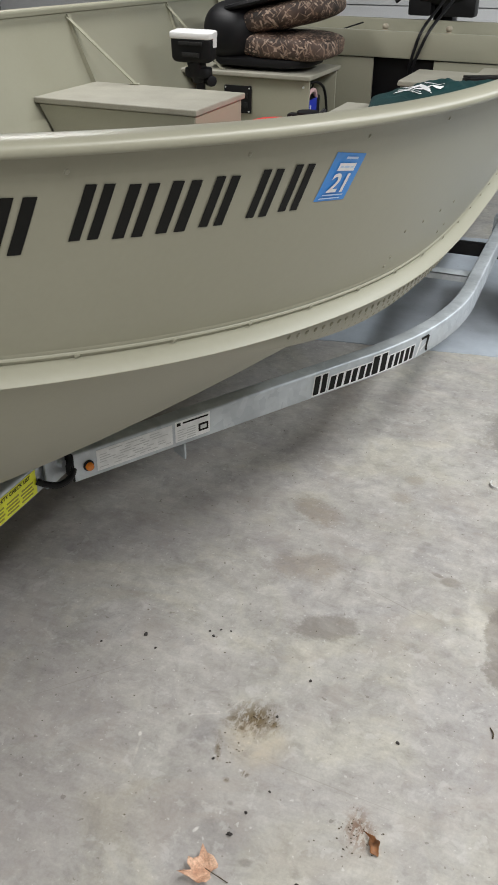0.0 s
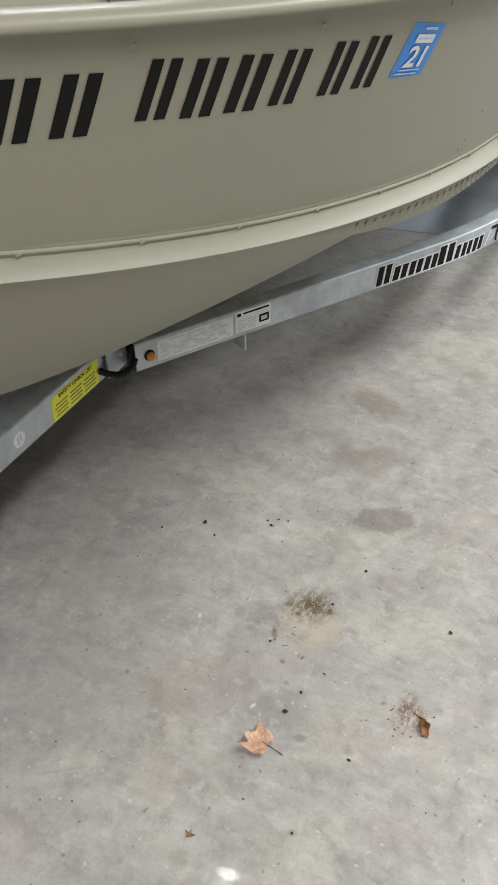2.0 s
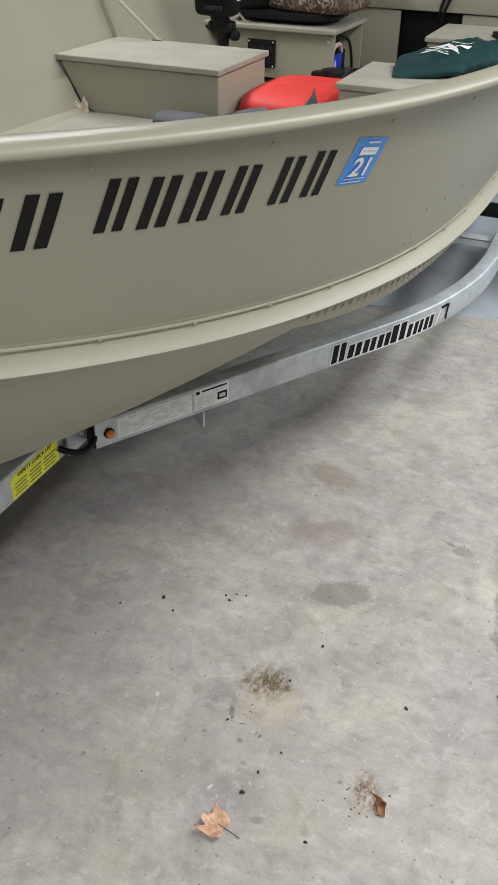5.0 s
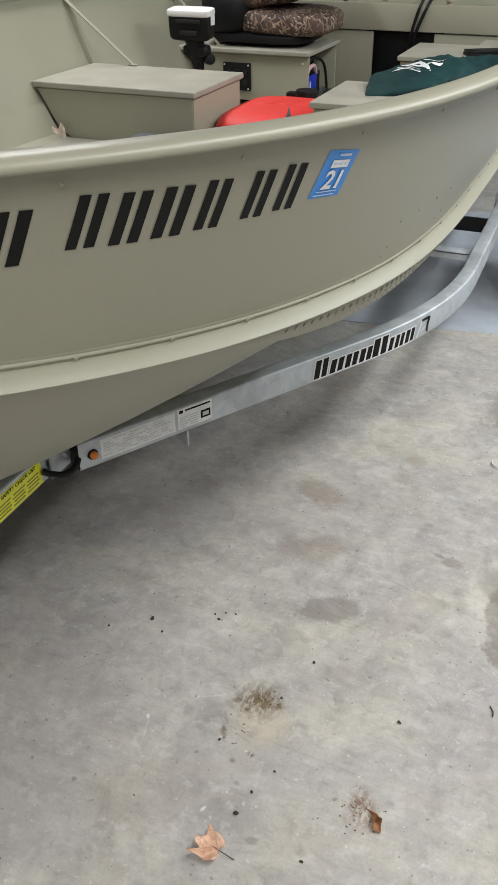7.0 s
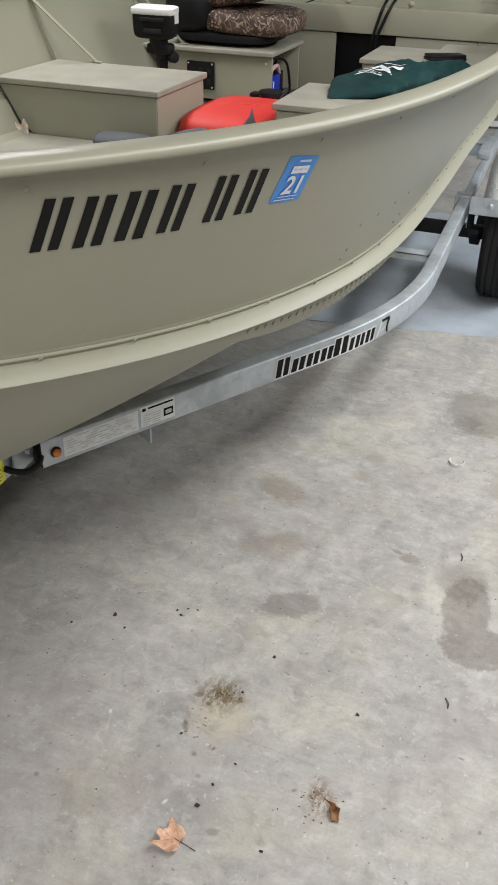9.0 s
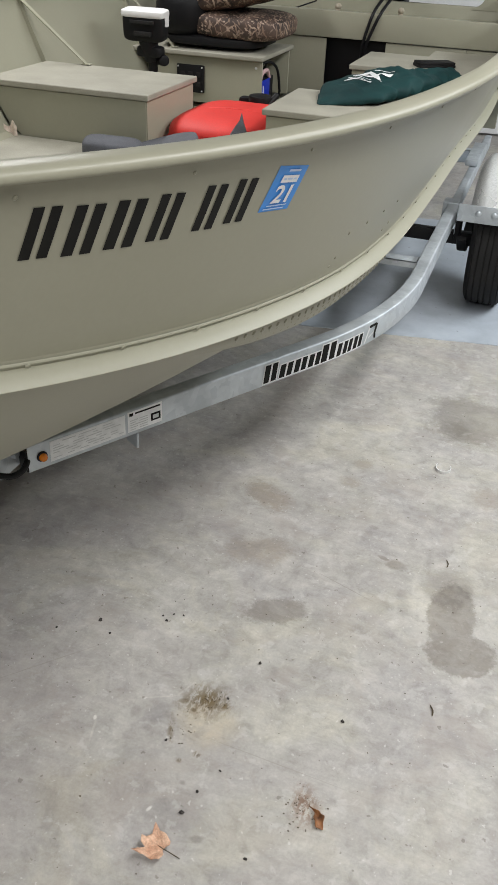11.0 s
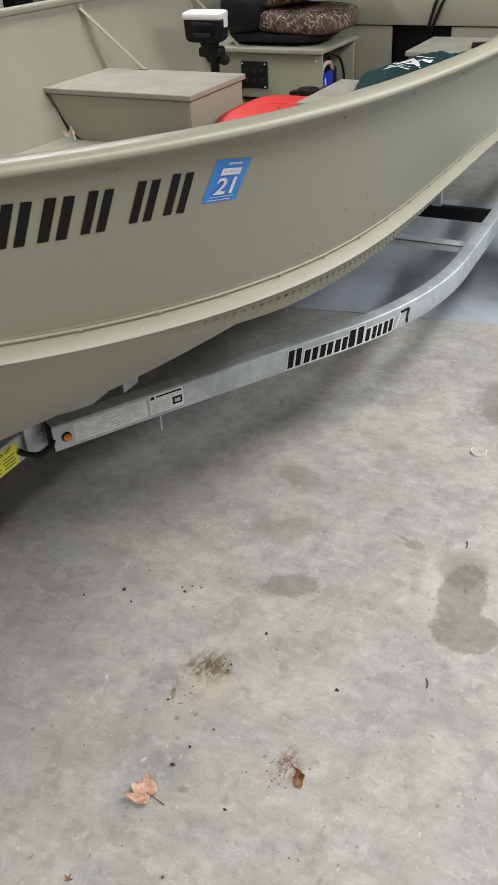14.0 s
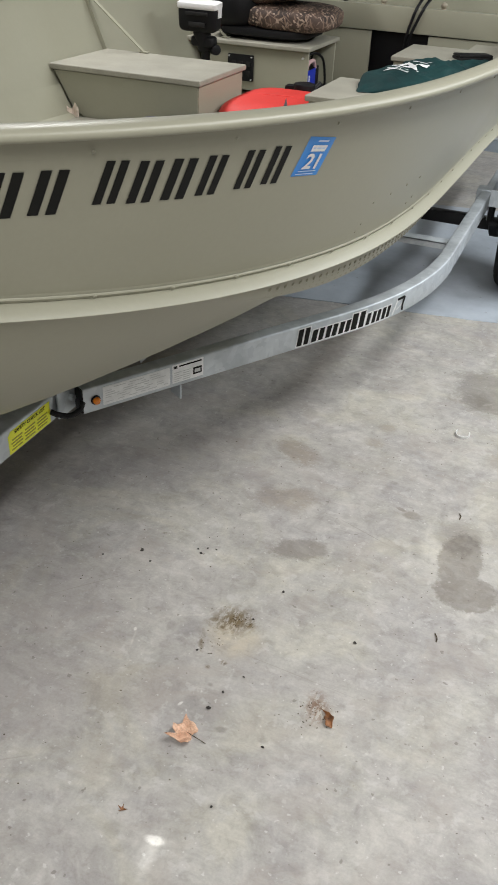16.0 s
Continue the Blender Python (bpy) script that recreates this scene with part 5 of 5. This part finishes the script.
def stuff_sack():
    bag = thing("stuff_sack", (-0.62, 3.6, 1.055), "dark green nylon sack with a white print lying on the bench", "bag")
    a, b = Vector((-0.800, 3.235, 1.080)), Vector((-0.425, 3.91, 1.10))
    d = (b - a).normalized()
    side = d.cross(Vector((0, 0, 1)))
    n, seg = 70, 48
    bm = bmesh.new()
    rings = []
    for i in range(n + 1):
        t = i / n
        w = 0.135 * (min(1, (t / 0.22)) ** 0.9 * (1 - 0.62 * max(0, (t - 0.5) / 0.5) ** 1.0)) + 0.006
        h = 0.040 * (min(1, (t / 0.55)) ** 0.8 * (1 - 0.55 * max(0, (t - 0.6) / 0.4))) + 0.005
        if t > 0.97:
            w, h = w * 0.6, h * 0.6
        c = a.lerp(b, t) + Vector((0, 0, 0.008 * math.sin(t * 7) - (0.040 - h) * 0.9))
        ring = []
        for k in range(seg):
            th = 2 * math.pi * k / seg
            cc, ss = math.cos(th), math.sin(th)
            q = side * w * math.copysign(abs(cc) ** 0.8, cc) + Vector((0, 0, 1)) * h * math.copysign(abs(ss) ** 0.75, ss)
            p = c + q
            f = noise.noise(p * 9) * 0.4 + 0.5 - 1.5 * abs(noise.noise(Vector((p.x * 13 + p.y * 7, p.y * 7 - p.x * 5, p.z * 13)))) - 0.5 * abs(noise.noise(Vector((p.x * 22, p.y * 14 + p.x * 6, p.z * 20))))
            p += q.normalized() * f * 0.028 * (0.4 + 0.6 * min(1, t * 4))
            p.z = max(p.z, 1.0565)
            ring.append(bm.verts.new(p))
        rings.append(ring)
    for x, y in zip(rings, rings[1:]):
        for k in range(seg):
            bm.faces.new((x[k], x[(k + 1) % seg], y[(k + 1) % seg], y[k]))
    bm.faces.new(rings[0][::-1])
    bm.faces.new(rings[-1])
    body = part("sack_body", bm, GREEN, bag, "creased dark green nylon body", angle=50)
    # white print, laid over the crown of the sack
    me = body.data
    off = ORIGIN[body.name]
    from mathutils.bvhtree import BVHTree
    tree = BVHTree.FromPolygons([v.co + off for v in me.vertices], [p.vertices[:] for p in me.polygons])
    def print_patch(t0, t1, s0, s1, skew=0.0, n=8):
        b2 = bmesh.new()
        g = []
        for i in range(n + 1):
            row = []
            for j in range(n + 1):
                t, sgn = t0 + (t1 - t0) * i / n, s0 + (s1 - s0) * j / n
                o = a.lerp(b, t + skew * j / n) + side * sgn + Vector((0, 0, 0.3))
                hit = tree.ray_cast(o, Vector((0, 0, -1)))
                row.append(b2.verts.new((hit[0] if hit[0] else o - Vector((0, 0, 0.25))) + Vector((0, 0, 0.003))))
            g.append(row)
        for i in range(n):
            for j in range(n):
                b2.faces.new((g[i][j], g[i + 1][j], g[i + 1][j + 1], g[i][j + 1]))
        part("print", b2, VINYLWHITE, bag)
    for k in range(3):
        print_patch(0.265 + 0.028 * k, 0.275 + 0.028 * k, -0.075, 0.035 - 0.02 * k, 0.03, 5)
    print_patch(0.355, 0.378, -0.085, 0.03, 0.09)
    print_patch(0.450, 0.474, -0.085, 0.03, -0.09)
    print_patch(0.39, 0.46, -0.09, -0.065)
    print_patch(0.485, 0.50, -0.08, 0.0, 0.03, 5)
    part("draw_cord", tube(smooth_path([b, b + Vector((0.03, 0.06, -0.02)), b + Vector((0.02, 0.12, -0.05)), b + Vector((-0.03, 0.16, -0.066))]), 0.004), BLACK, bag)


stuff_sack()


def battery():
    bt = thing("boat_battery", (-1.50, 4.52, 0.755), "blue and black boat battery inside the helm box", "battery")
    part("case", block(-1.60, -1.425, 4.45, 4.67, 0.755, 0.90, 0.008), BLACK, bt)
    part("front_label", block(-1.426, -1.421, 4.455, 4.60, 0.76, 0.895, 0.001), BLUE, bt, "bright blue label")
    part("label_bar", block(-1.4212, -1.420, 4.49, 4.505, 0.82, 0.87, 0.0), VINYLWHITE, bt)
    part("label_bar", block(-1.4212, -1.420, 4.50, 4.53, 0.78, 0.80, 0.0), VINYLWHITE, bt)
    part("handle", tube(smooth_path([(-1.43, 4.46, 0.885), (-1.425, 4.48, 0.93), (-1.425, 4.56, 0.935), (-1.43, 4.61, 0.895)]), 0.010), PINK, bt, "faded pink carrying strap")
    part("terminal", rod((-1.50, 4.56, 0.88), (-1.50, 4.56, 0.91), 0.012), ALU, bt)
    part("cable", tube(smooth_path([(-1.50, 4.56, 0.91), (-1.45, 4.60, 0.965), (-1.42, 4.70, 0.93), (-1.41, 4.74, 0.82), (-1.42, 4.75, 0.77)]), 0.007), BLACK, bt)
    part("cable", tube(smooth_path([(-1.55, 4.5, 0.88), (-1.48, 4.54, 0.95), (-1.46, 4.65, 0.955), (-1.52, 4.76, 0.88)]), 0.006), BLACK, bt)


battery()

box = thing("black_case", (-0.575, 4.44, 1.04), "small flat black plastic case on the stern bench", "case")
box_turn = Matrix.Translation((-0.575, 4.44, 1.04)) @ Matrix.Rotation(radians(32), 4, "Z")
part("body", block(-0.088, 0.088, -0.045, 0.045, 0.0, 0.013, 0.004, turn=box_turn), BLACK, box)
part("lid", block(-0.086, 0.086, -0.043, 0.043, 0.0135, 0.024, 0.004, turn=box_turn), BLACK, box)


def outboard():
    ob = thing("outboard_motor", (-1.0, 5.5, 1.30), "black outboard motor clamped to the boat transom", "outboard motor")
    part("clamp_bracket", block(-1.17, -1.04, 5.40, 5.52, 1.235, 1.36, 0.015), BLACK, ob)
    part("clamp_bracket", block(-0.98, -0.80, 5.40, 5.52, 1.235, 1.36, 0.015), BLACK, ob)
    part("swivel", pillow((-1.0, 5.50, 1.42), (0.36, 0.26, 0.26), 4, 28, 18), BLACK, ob)
    part("cowl", pillow((-1.0, 5.62, 1.80), (0.42, 0.60, 0.52), 3.6, 40, 28), BLACK, ob, "rounded black engine cowl")
    part("leg", block(-1.06, -0.94, 5.56, 5.72, 0.45, 1.5, 0.03), BLACK, ob)
    part("cavitation_plate", block(-1.12, -0.88, 5.50, 5.86, 0.60, 0.612, 0.004), BLACK, ob)
    part("gear_case", pillow((-1.0, 5.66, 0.42), (0.12, 0.44, 0.13), 2.2, 24, 16), BLACK, ob)
    part("clamp_handle", rod((-1.24, 5.40, 1.30), (-1.16, 5.40, 1.36), 0.010), BLACK, ob)
    part("tilt_lever", tube(smooth_path([(-0.80, 5.42, 1.33), (-0.74, 5.40, 1.36), (-0.66, 5.39, 1.33)]), 0.009), BLACK, ob)
    part("tag", block(-0.93, -0.885, 5.36, 5.366, 1.325, 1.365, 0.003), YELLOW, ob, "bright yellow tag")
    for dx in (0.0, 0.05):
        part("control_cable", tube(smooth_path([(-0.93 + dx, 5.42, 1.38), (-0.965 + dx * 0.9, 5.20, 1.285), (-0.995 + dx * 0.8, 5.02, 1.205), (-1.02 + dx * 0.6, 4.99, 1.12), (-1.045 + dx * 0.3, 5.0, 1.00), (-1.05, 5.1, 0.85)]), 0.008), BLACK, ob, "black control cable")


outboard()
cord = [(-1.93, 5.15, 1.365), (-1.5, 5.16, 1.352), (-1.0, 5.17, 1.345), (-0.6, 5.16, 1.352), (-0.36, 5.15, 1.365)]
single("stern_cord", tube(smooth_path(cord), 0.005), ROPE, "pale cord stretched across the boat stern", "cord")


# ---- litter on the floor ----
def torn_maple_leaf(at, turn, material, label):
    """Half of a maple leaf: a long upper lobe, a narrow side lobe, and a rounded lower edge; the stalk leaves from its root."""
    lobes = [(14, 10), (12, 18), (-4, 30), (-19, 32), (-37, 46), (-35, 22), (-45, 11), (-55, 8), (-51, -6), (-38, -11), (-47, -21), (-61, -35), (-33, -33), (-10, -37), (6, -30), (10, -17), (2, -2)]
    fine = []
    for k, (p, q) in enumerate(zip(lobes, lobes[1:] + lobes[:1])):
        for j in range(5):
            t = j / 5
            jag = 1.3 * noise.noise((k * 3.1 + t * 4, 0.7, 2)) if j else 0
            fine.append((p[0] + (q[0] - p[0]) * t + jag, p[1] + (q[1] - p[1]) * t - jag))
    bm = bmesh.new()
    cx, cy = -20.0, -3.0
    rings = []
    for f in (0.03, 0.25, 0.45, 0.65, 0.85, 1.0):
        ring = []
        for x, y in fine:
            px, py = cx + (x - cx) * f, cy + (y - cy) * f
            rr = math.hypot(px - 2, py + 2)
            vein = 1.6 * abs(math.sin(2.6 * math.atan2(py + 2, px - 2.001)))
            z = 1.6 + 0.0062 * ((px - cx) ** 2 + (py - cy) ** 2) + 1.8 * vein * min(1, rr / 25) + 6.0 * noise.noise((px * 0.05, py * 0.05, 5)) * f
            ring.append(bm.verts.new((px * 0.00092, py * 0.00092, max(z, 1.0) / 1000)))
        rings.append(ring)
    bm.faces.new(rings[0])
    for a, b in zip(rings, rings[1:]):
        for k in range(len(fine)):
            bm.faces.new((a[k], a[(k + 1) % len(fine)], b[(k + 1) % len(fine)], b[k]))
    m = Matrix.Translation(at) @ Matrix.Rotation(radians(turn), 4, "Z")
    bmesh.ops.transform(bm, verts=bm.verts, matrix=m)
    lf = thing("maple_leaf", at, label, "leaf")
    blade = part("blade", bm, material, lf, angle=80)
    blade.modifiers.new("thickness", "SOLIDIFY").thickness = 0.0007
    q = [m @ Vector(p) for p in ((-0.012, 0.003, 0.004), (0.004, -0.001, 0.005), (0.022, -0.004, 0.004), (0.041, -0.007, 0.002))]
    part("stalk", tube(smooth_path(q), 0.0011, 6), DIRT, lf)


torn_maple_leaf((-0.446, 1.059, 0.0), 0, LEAF, "dry tan maple leaf curled on the concrete")


def rotten_leaf():
    bm = bmesh.new()
    def fn(u, v):
        w = 0.0092 * max(0, math.sin(math.pi * min(1, max(0, u)) ** 1.7)) * (1 + 0.25 * math.sin(17 * u + 3 * v)) + 0.0008
        return (-0.168 + (u - 0.5) * 0.042 + 0.010 * math.sin(4 * u) * (1 - u) + (v - 0.5) * 2 * w * 0.8, 1.240 - (u - 0.5) * 0.045 + (v - 0.5) * 2 * w, 0.002 + 0.010 * (v - 0.5) ** 2 * 4 * math.sin(math.pi * u))
    sheet(fn, [k / 14 for k in range(15)], [k / 6 for k in range(7)], 0.001, bm)
    lf = thing("rotten_leaf", (-0.168, 1.238, 0), "brown curled rotten leaf scrap on the concrete", "leaf")
    part("blade", bm, BROWNLEAF, lf)


rotten_leaf()

bm = bmesh.new()
for a, w in ((0.2, 0.006), (1.7, 0.005), (2.9, 0.006), (4.4, 0.004)):
    c, q = math.cos(a), math.sin(a)
    sheet(lambda u, v: (-0.498 + c * 0.012 * u - q * w * (v - 0.5) * (1.1 - u), 0.824 + q * 0.010 * u + c * w * (v - 0.5) * (1.1 - u), 0.002 + 0.005 * u * u), [k / 5 for k in range(6)], [0, 0.5, 1], 0.0007, bm)
single("leaf_scrap", bm, BROWNLEAF, "tiny brown torn leaf scrap on the concrete", "leaf")

random.seed(11)
SEEDS = [(-0.970, 1.537), (-0.874, 1.603), (-0.828, 1.569), (-0.724, 1.681), (-0.707, 1.667), (-0.699, 1.697), (-0.672, 1.702), (-0.443, 1.150),
         (-0.176, 1.510), (-0.421, 1.614), (-0.402, 1.277), (-0.279, 1.099), (-0.55, 1.31), (-0.324, 0.910), (-0.458, 1.476), (-0.43, 1.21)]
for k, (x, y) in enumerate(SEEDS):
    r = random.uniform(0.0030, 0.0052) * (1.25 if k in (1, 7) else 1)
    bm = pillow((x, y, r * 0.42), (2 * r, 1.5 * r, r), 2, 12, 8, (0, 0, random.uniform(0, 180)), ripple=r * 0.5, freq=300, seed=k)
    single("seed", bm, SEED, "dark dry seed lying on the concrete", "seed", "seeds on the floor")

# crumbs of dirt, and small twigs
random.seed(21)
bm = bmesh.new()
for k in range(260):
    if k < 26:
        x, y = random.gauss(-0.495, 0.022), random.gauss(1.455, 0.016)
    elif k < 44:
        x, y = random.gauss(-0.53, 0.02), random.gauss(1.36, 0.03)
    elif k < 80:
        x, y = random.gauss(-0.2, 0.03), random.gauss(1.25, 0.03)
    else:
        x, y = random.uniform(-1.1, 0.5), random.uniform(0.6, 3.3)
    r = random.uniform(0.0006, 0.0019)
    bmesh.ops.create_icosphere(bm, subdivisions=1, radius=r, matrix=Matrix.Translation((x, y, r * 0.5)) @ Matrix.Diagonal((1.4, 1, 0.6, 1)))
single("dirt_crumbs", bm, DIRT, "scattered brown dirt crumbs on the concrete", "dirt", kind="stuff", smooth=False)
for k, (x, y, a) in enumerate(((-0.024, 2.19, 100), (0.02, 1.62, 110))):
    c, s = math.cos(radians(a)), math.sin(radians(a))
    bm = tube(smooth_path([(x - c * 0.014, y - s * 0.014, 0.002), (x + s * 0.004, y, 0.004), (x + c * 0.014, y + s * 0.014 + 0.003, 0.002)], 4), 0.0017, 6)
    single("twig", bm, DIRT, "tiny dark twig lying on the concrete", "twig", "twigs on the floor")

ring = [(-0.111 + 0.026 * math.cos(radians(a)), 2.703 + 0.028 * math.sin(radians(a)), 0.0055) for a in range(150, 400, 10)]
single("plastic_ring", sweep(ring, [(-0.0012, -0.005), (0.0012, -0.005), (0.0012, 0.005), (-0.0012, 0.005)]), WHITE, "broken white plastic ring on the concrete", "ring")
bm = bmesh.new()
sheet(lambda u, v: (-1.945 + 0.048 * (u - 0.5), 3.015 + 0.025 * u + 0.012 * math.sin(5 * u), DECK + 0.001 + 0.044 * v * (1 - 0.3 * math.sin(7 * u))), [k / 9 for k in range(10)], [k / 6 for k in range(7)], 0.001, bm)
single("dry_leaf", bm, PALELEAF, "small curled dry leaf on the boat deck", "leaf")
